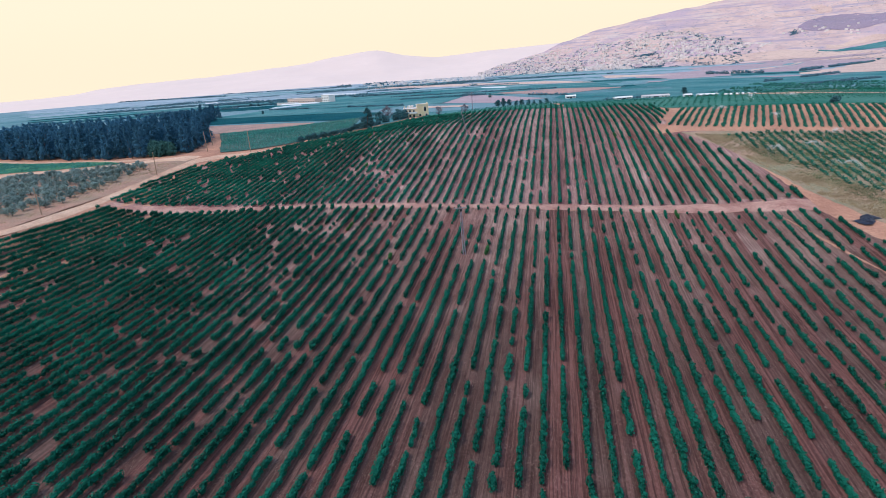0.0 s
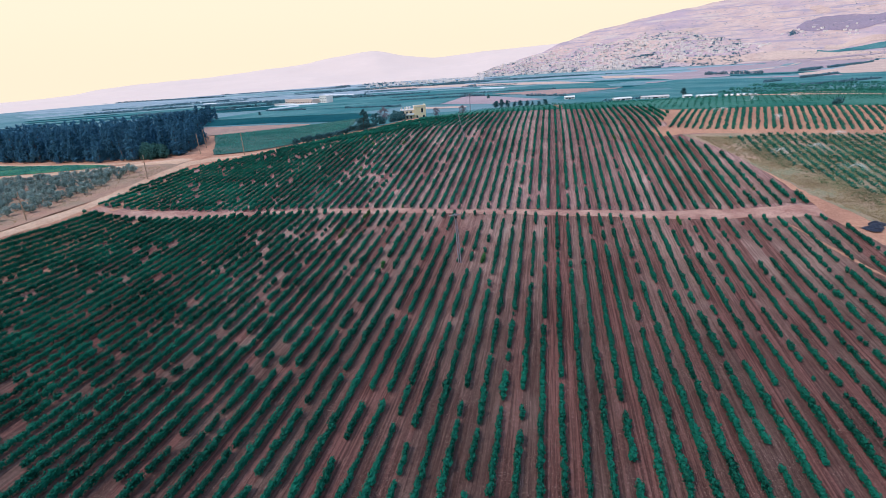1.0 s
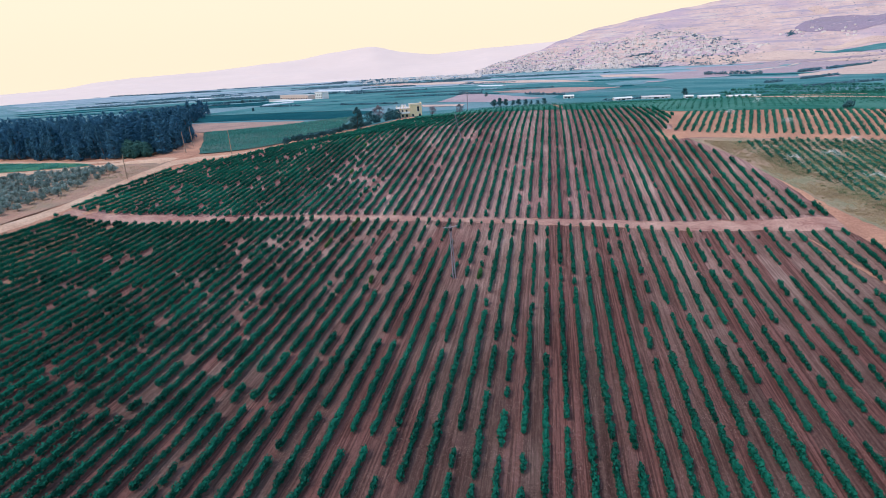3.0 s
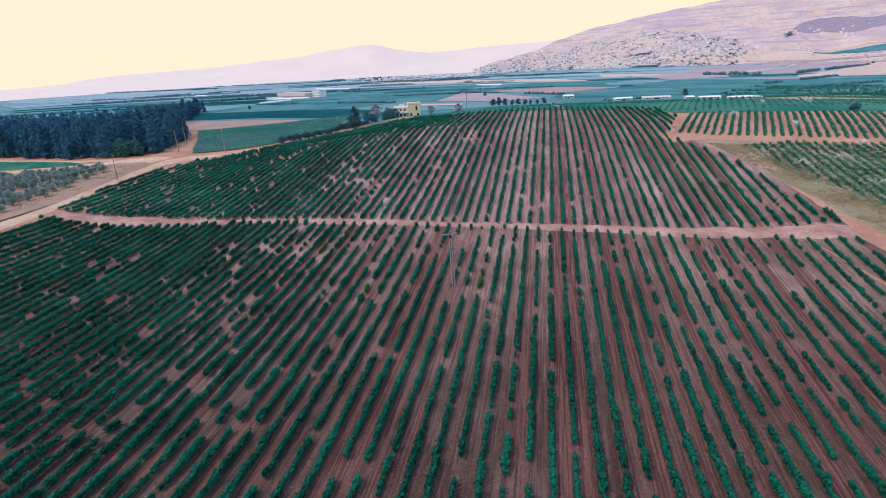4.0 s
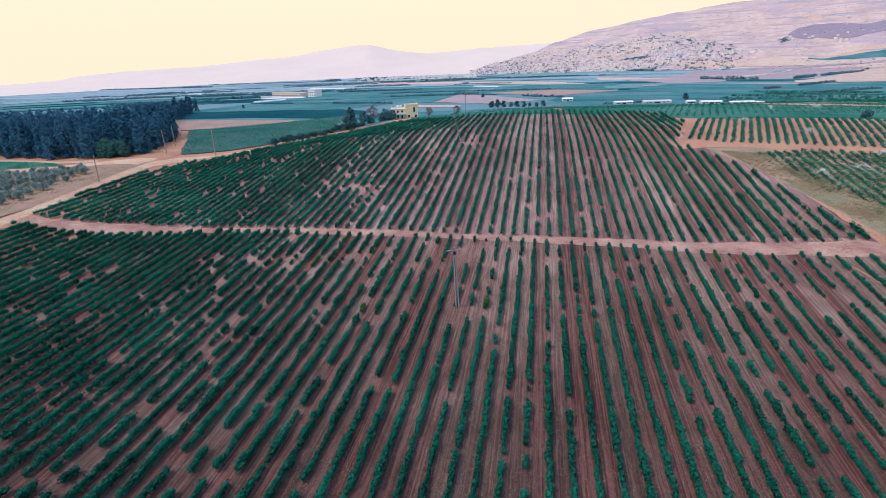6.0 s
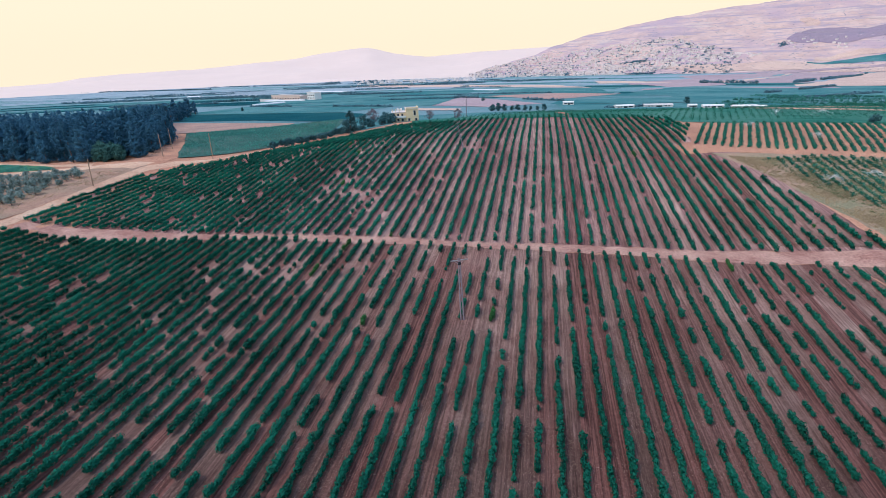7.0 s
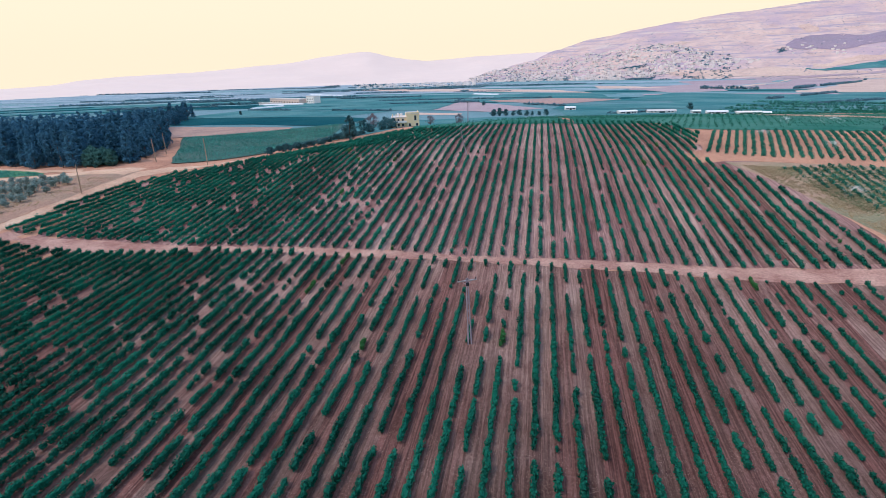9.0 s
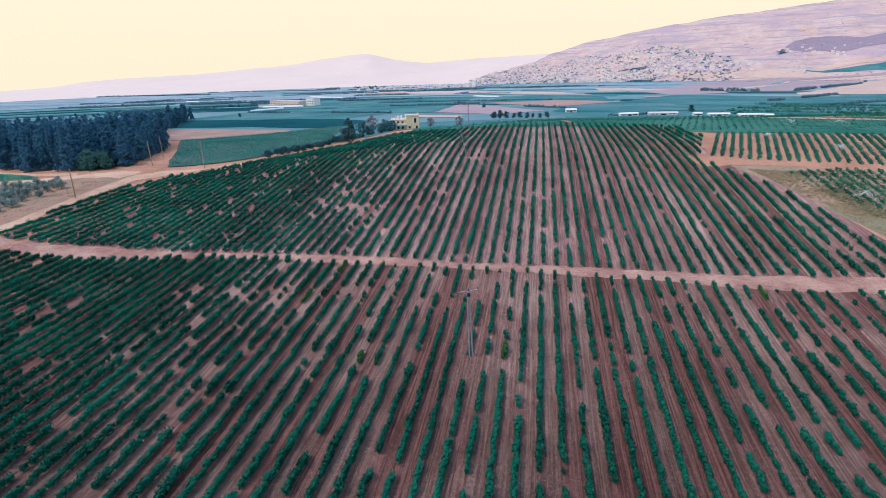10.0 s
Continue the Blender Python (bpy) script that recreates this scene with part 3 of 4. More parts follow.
def vine_rows(block, poly, first, tufts, pitch, group, label):
    ux, uy = math.cos(THETA), -math.sin(THETA)
    vx, vy = math.sin(THETA), math.cos(THETA)
    us = [x * ux + y * uy for x, y in poly]
    vs = np.arange(min(x * vx + y * vy for x, y in poly), max(x * vx + y * vy for x, y in poly), pitch)
    n0, n1 = math.ceil((min(us) - first) / SPACING), math.floor((max(us) - first) / SPACING)
    for n in range(n0, n1 + 1):
        u = first + n * SPACING
        X, Y = u * ux + vs * vx, u * uy + vs * vy
        ok = inside(poly, X, Y)
        runs, stems, gap = [[]], bmesh.new(), 0
        for x, y in zip(X[ok], Y[ok]):
            g = 0.5 + 0.5 * noise.noise((u * 1.7, (x * vx + y * vy) * 0.21, block)) + 0.26 * noise.noise((x * 0.07, y * 0.07, 4 + block))
            keep = density(x, y) + 0.24 * noise.noise((u * 3.1, (x * vx + y * vy) * 0.42, 12 + block))
            if g + RS.uniform(-0.09, 0.09) > keep or gap > 0 or RS.rand() < 0.012:
                gap -= 1
                if runs[-1]:
                    runs.append([])
                continue
            if RS.rand() < 0.030 + 0.035 * float(step(30, 55, x)) * (block == 0) :
                gap = RS.randint(1, 5)
            s = (0.97 + 0.04 * float(step(5, 40, -x))) * (1 - 0.14 * float(step(30, 55, x)) * (block == 0)) * RS.uniform(0.82, 1.16) * (1 + 0.22 * noise.noise((u * 2.3, (x * vx + y * vy) * 0.3, 31))) * min(1.08, 0.72 + 0.55 * max(0.05, keep + 0.15 - g))
            px, py = x + RS.normal() * 0.08, y + RS.normal() * 0.08
            q = tufts[RS.randint(10)] * s
            q[..., :2] = q[..., :2] @ TURN.T
            q += (px, py, h1(px, py) + 0.04 + 0.64 * s)
            runs[-1].append(q)
            if block == 0 and RS.rand() < 0.45:
                z = h1(px, py)
                rod(stems, (px, py, z), (px + RS.normal() * 0.05, py + RS.normal() * 0.05, z + 0.7), 0.035, 0.025, 4)
        runs = [r for r in runs if r]
        if not runs:
            stems.free()
            continue
        bx, by = float(X[ok][0]), float(Y[ok][0])
        base = Vector((bx, by, h1(bx, by)))
        row = new("vine_row")
        row.location = base
        tagged(row, label, "vines", group)
        for r in runs:
            piece("vine_foliage", leaf_mesh("vine_foliage", [c - np.array(base) for c in r], VINE_Y if len(r) < 7 and RS.rand() < 0.07 else (VINE, VINE_HAZED)[block]), row)
        if len(stems.verts):
            bmesh.ops.translate(stems, vec=-base, verts=stems.verts)
            tagged(part("vine_trunk", stems, BARK, row, "thin brown vine trunks"), kind="stuff")
        else:
            stems.free()


vine_rows(0, LOW_POLY, ROW_LOW, NEAR_TUFTS, 0.85, "vine rows of the lower block", "row of dark green bushy vines with gaps on pink soil")
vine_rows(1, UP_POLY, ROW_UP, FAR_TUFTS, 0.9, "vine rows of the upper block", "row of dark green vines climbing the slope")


# ---- trees ----
def clumps_mesh(name, centres, mat, leaves, size, rs):
    """A crown of leaf clumps, each (x, y, z, radius, flatness)."""
    return leaf_mesh(name, [tuft(leaves, r, r, r * k, size, rs) + (x, y, z) for x, y, z, r, k in centres], mat)


def tree(name, tall, trunk_h, crown, mat, label, leaves=16, size=0.4, seed=0, limbs=5, trunk_r=0.22, clumps=1.0):
    """crown: function of a height share 0..1 that gives the crown's radius. Built at the origin."""
    rs = np.random.RandomState(seed)
    root = new(name)
    bm = bmesh.new()
    lean = rs.normal(scale=0.03 * tall, size=2)
    rod(bm, (0, 0, -0.4), (lean[0] * 0.5, lean[1] * 0.5, tall * 0.5), trunk_r, trunk_r * 0.6)
    rod(bm, (lean[0] * 0.5, lean[1] * 0.5, tall * 0.5), (lean[0], lean[1], tall * 0.9), trunk_r * 0.6, trunk_r * 0.15)
    centres = []
    n = int((16 + tall * 2.4) * clumps)
    for i in range(n):
        sh = rs.rand() ** 0.9
        r = crown(sh)
        a, q = rs.uniform(0, 6.283), math.sqrt(rs.rand()) * r
        c = 0.28 * r + 0.25 + rs.uniform(0, 0.2)
        z = trunk_h + sh * (tall - trunk_h)
        centres.append((math.cos(a) * q + lean[0] * sh, math.sin(a) * q + lean[1] * sh, z, c * rs.uniform(0.8, 1.25), rs.uniform(0.7, 1.1)))
        if i < limbs:
            rod(bm, (lean[0] * 0.4, lean[1] * 0.4, trunk_h + 0.1 * tall * rs.rand()), (math.cos(a) * q, math.sin(a) * q, z), trunk_r * 0.35, trunk_r * 0.1, 5)
    part("trunk", bm, BARK, root)
    piece("crown", clumps_mesh("crown", centres, mat, leaves, size, rs), root)
    return tagged(root, label, "tree")


def spread(protos, spots, group, rs, lo=0.8, hi=1.2):
    """Sets copies of the models on the spots, turned and scaled; the models themselves take the first spots."""
    for p in protos:
        tagged(p, group=group)
    for i, (x, y) in enumerate(spots):
        k = rs.uniform(lo, hi)
        m = pose(x, y, h1(x, y), 0, 0, rs.uniform(0, 360))
        if i < len(protos):
            protos[i].matrix_basis = m
        else:
            o = copy_thing(protos[rs.randint(len(protos))], m)
            o.scale = (k, k, k * rs.uniform(0.9, 1.15))


TR = np.random.RandomState(5)
# pine wood
pines = [tree("pine_tree", t, t * 0.06, lambda s, w=w: 1.2 * w * (1.03 - s) ** 0.85 * (0.7 + 0.3 * min(1, s * 6)), PINE, "tall dark blue-green pine in a dense wood", 60, 0.24, k, clumps=1.9) for k, (t, w) in enumerate([(12, 2.6), (13.6, 2.9), (10, 2.5), (12.8, 2.3), (11, 3.0), (12.4, 2.7)])]
cyp = [tree("cypress_tree", 14, 0.8, lambda s: 1.1 * (1 - s) ** 0.5, PINE, "slender dark cypress at the wood", 40, 0.24, 21, clumps=1.4)]
spots = []
for y in np.arange(205, 440, 4.9):
    for x in np.arange(-400, -110, 4.9):
        px, py = x + TR.uniform(-2, 2), y + TR.uniform(-2, 2)
        edge = np.interp(py, [205, 214, 224, 245, 267, 300, 335, 440], [-123, -121, -121, -127, -134, -148, -172, -235])
        front = np.interp(-px, [110, 121, 124, 133, 152, 198, 254, 400], [222, 222, 213, 211.5, 215.5, 240, 269, 345])
        gap = -133.5 < px + 0.7 * (py - 212) < -121.5 and py < 234
        if px < edge and py > front and not gap and (py - front < 26 or edge - px < 24 or TR.rand() < 0.45):
            spots.append((px, py))
TR.shuffle(spots)
spots = sorted((tuple(p) for p in spots), key=lambda p: math.hypot(*p))
spread(cyp, spots[5:285:20], "cypresses of the wood", TR, 0.85, 1.2)
near = [p for k, p in enumerate(spots[:300]) if (k - 5) % 20]
spread(pines, near, "pines of the wood", TR, 0.8, 1.15)
deep = []
for x, y in spots[300:]:
    t = TR.uniform(10, 15)
    for _ in range(14):
        sh = TR.rand()
        a, q = TR.uniform(0, 6.283), TR.rand() * 2.8 * (1.05 - sh) ** 0.6
        deep.append(tuft(12, 1.0, 1.0, 0.9, 0.5, TR) + (x + math.cos(a) * q, y + math.sin(a) * q, h1(x, y) + t * (0.2 + 0.8 * sh)))
tagged(new("pine_wood", leaf_mesh("pine_wood", deep, PINE)), "dense dark pines deep in the wood", "trees", kind="stuff")
small = [tree("young_pine", t, 0.5, lambda s, w=w: w * (1.02 - s) ** 0.5, YOUNGTREE, "small green young tree before the wood", 26, 0.3, 30 + k, trunk_r=0.1) for k, (t, w) in enumerate([(5, 1.6), (4.2, 1.5)])]
spread(small, [(a - 0.7 * (b - 212), b) for a, b in zip(TR.uniform(-132.5, -122, 70), TR.uniform(213, 233, 70))], "young trees at the wood's edge", TR)
strip = [(np.interp(k, [0, 60], [-190, -268]) + TR.uniform(-14, 6), np.interp(k, [0, 60], [345, 560]) + TR.uniform(-6, 6)) for k in range(60)]
back = [tree("far_pine", t, 1.2, lambda s, w=w: w * (1.05 - s) ** 0.5, PINE, "dark pine in the long shelter belt", 14, 0.5, 60 + k) for k, (t, w) in enumerate([(12, 2.8), (10, 3.0), (13, 2.5)])]
spread(back, strip, "pines of the shelter belt", TR)

# olive grove
olives = [tree("olive_tree", t, 0.7, lambda s, w=w: w * math.sin(0.5 + 2.3 * s) ** 0.7, OLIVE, "round grey-green olive tree on dry ground", 20, 0.2, 40 + k, trunk_r=0.13) for k, (t, w) in enumerate([(2.3, 1.1), (2.6, 1.25), (2.1, 1.05)])]
grove = []
GROVE = [(-215, 170), (-175, 182), (-159, 189), (-137, 191.5), (-126, 196), (-121.5, 188), (-120, 165), (-120.5, 145), (-125, 131), (-132, 122), (-160, 108), (-215, 130)]
for i in range(-16, 34):
    for j in range(-16, 34):
        x, y = -165 + 3.9 * i * 0.94 + 4.5 * j * 0.35 + TR.uniform(-0.5, 0.5), 150 - 3.9 * i * 0.35 + 4.5 * j * 0.94 + TR.uniform(-0.5, 0.5)
        if bool(inside(GROVE, np.array(x), np.array(y))) and TR.rand() < 0.93:
            grove.append((x, y))
spread(olives, grove, "olive trees of the grove", TR, 0.8, 1.15)


# ---- young orchard on the east side ----
def bush_rows(name, poly, origin, heading, gap, pitch, mat, tufts, group, label, miss):
    h = radians(heading)
    vx, vy, ux, uy = math.sin(h), math.cos(h), math.cos(h), -math.sin(h)
    turn = np.array([[math.cos(h), math.sin(h)], [-math.sin(h), math.cos(h)]])
    us = [(x - origin[0]) * ux + (y - origin[1]) * uy for x, y in poly]
    vs = np.arange(min((x - origin[0]) * vx + (y - origin[1]) * vy for x, y in poly), max((x - origin[0]) * vx + (y - origin[1]) * vy for x, y in poly), pitch)
    for n in range(math.ceil(min(us) / gap), math.floor(max(us) / gap) + 1):
        X, Y = origin[0] + n * gap * ux + vs * vx, origin[1] + n * gap * uy + vs * vy
        ok = inside(poly, X, Y)
        if not ok.any():
            continue
        base = np.array((X[ok][0], Y[ok][0], h1(X[ok][0], Y[ok][0])))
        runs = [[]]
        for x, y in zip(X[ok], Y[ok]):
            if RS.rand() < miss:
                if runs[-1]:
                    runs.append([])
                continue
            s = RS.uniform(0.75, 1.15)
            q = tufts[RS.randint(len(tufts))] * s
            q[..., :2] = q[..., :2] @ turn.T
            runs[-1].append(q + (np.array((x + RS.normal() * 0.12, y + RS.normal() * 0.12, h1(x, y) + 0.55 * s)) - base))
        runs = [r for r in runs if r]
        if runs:
            row = new(name)
            row.location = base
            tagged(row, label, "bushes", group)
            for r in runs:
                piece("bush_foliage", leaf_mesh("bush_foliage", r, mat), row)


ORCH_TUFTS = [tuft(40, 0.62, 0.72, 0.6, 0.20, RS) for _ in range(6)]
SCRUB_TUFTS = [tuft(30, 0.55, 0.8, 0.45, 0.19, RS) for _ in range(6)]
ORCHARD = [(79, 189.5), (93, 183), (109, 179.5), (134, 172.5), (176, 161), (203, 194), (153, 213), (118, 223), (97, 225), (93, 216)]
bush_rows("orchard_row", ORCHARD, (81, 191), 29, 2.48, 1.25, VINE_R, ORCH_TUFTS, "rows of the young orchard", "row of green bushes on bare pink soil", 0.04)
SCRUB = [(92, 172), (108, 173), (132, 167), (170, 156), (150, 110), (120, 100), (98, 122), (95, 145)]
bush_rows("scrub_row", SCRUB, (95, 140), 14, 2.5, 1.2, VINE_R, SCRUB_TUFTS, "weedy rows beside the orchard", "overgrown row of low green bushes among dry grass", 0.07)


def grass(name, poly, count, mat, tufts, lo, hi, label):
    """Loose tufts over a piece of ground, in drifts."""
    xs, ys = [p[0] for p in poly], [p[1] for p in poly]
    out = []
    while len(out) < count:
        x, y = RS.uniform(min(xs), max(xs)), RS.uniform(min(ys), max(ys))
        if bool(inside(poly, np.array(x), np.array(y))) and noise.noise((x * 0.12, y * 0.12, 2)) + RS.uniform(-0.4, 0.5) > 0:
            s = RS.uniform(lo, hi)
            out.append(tufts[RS.randint(len(tufts))] * s + (x, y, h1(x, y) + 0.1))
    tagged(new(name, leaf_mesh(name, out, mat)), label, "grass", kind="stuff")


GRASS_TUFTS = [tuft(20, 0.55, 0.55, 0.30, 0.10, RS, 0.0, 0.2, 1.0) for _ in range(8)]
grass("dry_grass", [(83, 176), (96, 172), (97, 145), (102, 115), (108, 86), (94, 88), (88, 118), (86, 150)], 5200, HAY, GRASS_TUFTS, 0.5, 1.2, "dry yellow grass beside the vineyard")
grass("weeds", [(90, 172), (108, 172), (135, 165), (140, 110), (120, 92), (97, 105), (92, 140)], 6500, WEED, GRASS_TUFTS, 0.5, 1.3, "tall dull green weeds between the rows")
grass("verge_grass", [(-150, 68), (-120, 128), (-114, 170), (-110, 196), (-128, 196), (-135, 150), (-160, 100)], 2600, HAY, GRASS_TUFTS, 0.4, 0.9, "dry grass on the road verge")

grass("low_crop", [(-290, 275), (-245, 254), (-193, 228), (-146, 206), (-142, 202), (-168, 202), (-196, 206), (-290, 224)], 5200, FAR_ROW, GRASS_TUFTS, 0.9, 1.6, "low green crop in loose rows before the wood")


# ---- poles ----
def power_pole(x, y, tall, mat, arm, lean, label, name="utility_pole"):
    root = new(name)
    root.location = (x, y, h1(x, y))
    root.rotation_euler = (radians(lean[1]), radians(lean[0]), radians(lean[2]))
    if arm:
        for sx in (-1, 1):
            part("leg", rod(bmesh.new(), (sx * 0.25, 0, -0.5), (sx * 0.12, 0, tall), 0.13, 0.09, 8), mat, root)
        for k in range(9):
            z = 0.8 + k * (tall - 1.6) / 8
            w = 0.25 - 0.13 * z / tall
            part("rung", rod(bmesh.new(), (-w, 0, z), (w, 0, z + 0.5), 0.05, 0.05, 6), mat, root)
    else:
        part("shaft", rod(bmesh.new(), (0, 0, -0.5), (0, 0, tall), 0.19, 0.12, 10), mat, root)
    if arm:
        bm = boxed(-arm / 2, arm / 2, -0.07, 0.07, tall - 0.45, tall - 0.3, 0.02)
        part("crossarm", bm, STEEL, root, "grey steel crossarm")
        for sx in (-1, 1):
            part("brace", rod(bmesh.new(), (sx * arm * 0.3, 0.1, tall - 0.4), (0, 0.1, tall - 1.15), 0.035, 0.035, 6), STEEL, root)
        for k in (-0.46, 0.0, 0.46):
            bm = rod(bmesh.new(), (k * arm, 0, tall - 0.3), (k * arm, 0, tall - 0.05), 0.05, 0.05, 8)
            rod(bm, (k * arm, 0, tall - 0.05), (k * arm, 0, tall + 0.02), 0.09, 0.06, 8)
            part("insulator", bm, DARK, root, "dark glass insulator")
        part("equipment_box", boxed(-0.22, 0.22, -0.3, -0.12, tall - 1.1, tall - 0.6, 0.03), DARK, root, "dark switch box")
    else:
        part("cap", rod(bmesh.new(), (0, 0, tall), (0, 0, tall + 0.08), 0.13, 0.08, 10), STEEL, root)
    return tagged(root, label, "utility pole", "utility poles")


power_pole(1.25, 99.0, 11.0, GREYPOLE, 2.8, (-2, 0, 12), "weathered grey power pole with crossarm in the vineyard")
power_pole(4.8, 194, 9.3, GREYPOLE, 0, (-13, 0, 0), "leaning grey power pole in the upper vineyard")
power_pole(11, 330, 13.5, GREYPOLE, 2.4, (0, 0, 12), "dark power pole behind the crest")
power_pole(-111.5, 178, 8.6, POLEWOOD, 0, (4, 0, 0), "tan wooden pole beside the farm road")
power_pole(-113, 222, 9.0, POLEWOOD, 0, (0, 0, 0), "tan wooden pole beside the dirt road")
power_pole(-92, 219, 10.0, POLEWOOD, 0, (1, 0, 0), "tan wooden pole beside the field road")
power_pole(-122, 246, 9.0, POLEWOOD, 0, (0, 0, 0), "tan wooden pole at the pine wood")
power_pole(-118, 131, 8.0, POLEWOOD, 0, (2, 0, 0), "tan wooden pole on the road verge")


def cables(a, b, top_a, top_b, sag):
    """Three slack conductors from one pole's crossarm to the next."""
    za, zb = h1(*a) + top_a, h1(*b) + top_b
    for k in (-1.25, 0.0, 1.25):
        bm = bmesh.new()
        pts = [(a[0] + (b[0] - a[0]) * t + k, a[1] + (b[1] - a[1]) * t, za + (zb - za) * t - sag * 4 * t * (1 - t)) for t in np.linspace(0, 1, 13)]
        for p, q in zip(pts, pts[1:]):
            rod(bm, p, q, 0.012, 0.012, 4)
        tagged(part("power_cable", bm, WIRE, None), "thin dark slack cable between power poles", "cable", "power cables")


cables((1.0, 99), (2.9, 194), 10.95, 9.0, 1.6)
cables((2.9, 194), (11, 330), 9.0, 13.4, 2.2)


def sprinkler(x, y, reach, turn):
    """A riser with a nozzle that throws two fans of fine drops."""
    root = new("sprinkler")
    root.matrix_basis = pose(x, y, h1(x, y), 0, 0, turn)
    part("riser", rod(bmesh.new(), (0, 0, -0.2), (0, 0, 1.5), 0.03, 0.025, 8), STEEL, root)
    part("nozzle", rod(bmesh.new(), (-0.12, 0, 1.5), (0.14, 0, 1.58), 0.04, 0.025, 8), DARK, root, "dark sprinkler nozzle")
    n = 900
    t, side = RS.rand(n) ** 0.8, np.where(RS.rand(n) < 0.8, 1.0, -0.6)
    c = np.stack([side * t * reach, RS.normal(size=n) * t * reach * 0.28, 1.55 + 5.6 * t * (1 - t) * 0.9 - 1.4 * t ** 2 + RS.normal(size=n) * 0.5 * t], 1)
    c[:, 2] = np.maximum(c[:, 2], 0.05)
    drops = [tuft(1, 0.01, 0.01, 0.01, RS.uniform(0.035, 0.06), RS) + p for p in c]
    piece("water_jet", leaf_mesh("water_jet", drops, SPRAY), root, None, "white spray of fine water drops")
    return tagged(root, "irrigation sprinkler throwing white water over the rows", "sprinkler", "sprinklers of the orchard")


for x, y, reach, turn in ((106, 208, 5, 20), (118, 188, 5, 70), (121, 163, 6, 35), (106, 152, 5, 10), (104, 134, 5, -20), (95, 150, 3.5, 5), (152, 238, 6, 15), (137, 241, 6, 60)):
    sprinkler(x, y, reach, turn)


# ---- black sheeting ----
def sheeting():
    bm = bmesh.new()
    bmesh.ops.create_grid(bm, x_segments=26, y_segments=16, size=1)
    for v in bm.verts:
        x, y = v.co.x * 3.4, v.co.y * 1.5
        yy = y + 0.9 * math.sin(x * 0.7)
        r = max(abs(v.co.x), abs(v.co.y))
        v.co = (x + 0.5 * noise.noise((x, y, 1)), yy + 0.5 * noise.noise((x, y, 4)), (0.55 + 0.45 * noise.noise((x * 1.3, y * 1.3, 9))) * (1 - r ** 3) + 0.02)
    ob = part("plastic_sheet", bm, PLASTIC, None)
    ob.matrix_basis = pose(87.6, 102.2, h1(87.6, 102.2) + 0.06, 0, 0, 18)
    return tagged(ob, "crumpled black plastic sheeting heaped on dry ground", "plastic sheet")


sheeting()


# ---- buildings ----
def window(parent, x, y, z, w, h, axis=1, mat=None):
    """A recessed pane with a frame and a sill, facing -y (axis 1) or +x (axis 0)."""
    def slab(a0, a1, b0, b1, d0, d1, m, nm, par):
        bm = boxed(x + a0, x + a1, y + d0, y + d1, z + b0, z + b1) if axis == 1 else boxed(x - d1, x - d0, y + a0, y + a1, z + b0, z + b1)
        return part(nm, bm, m, par)
    f = slab(-w / 2 - 0.1, w / 2 + 0.1, -0.1, h + 0.1, -0.05, 0.02, WHITE, "window", parent)
    slab(-w / 2, w / 2, 0, h, -0.07, -0.052, DARK, "pane", f)
    slab(-w / 2 - 0.2, w / 2 + 0.2, -0.2, -0.1, -0.2, 0.02, ROOF, "sill", f)


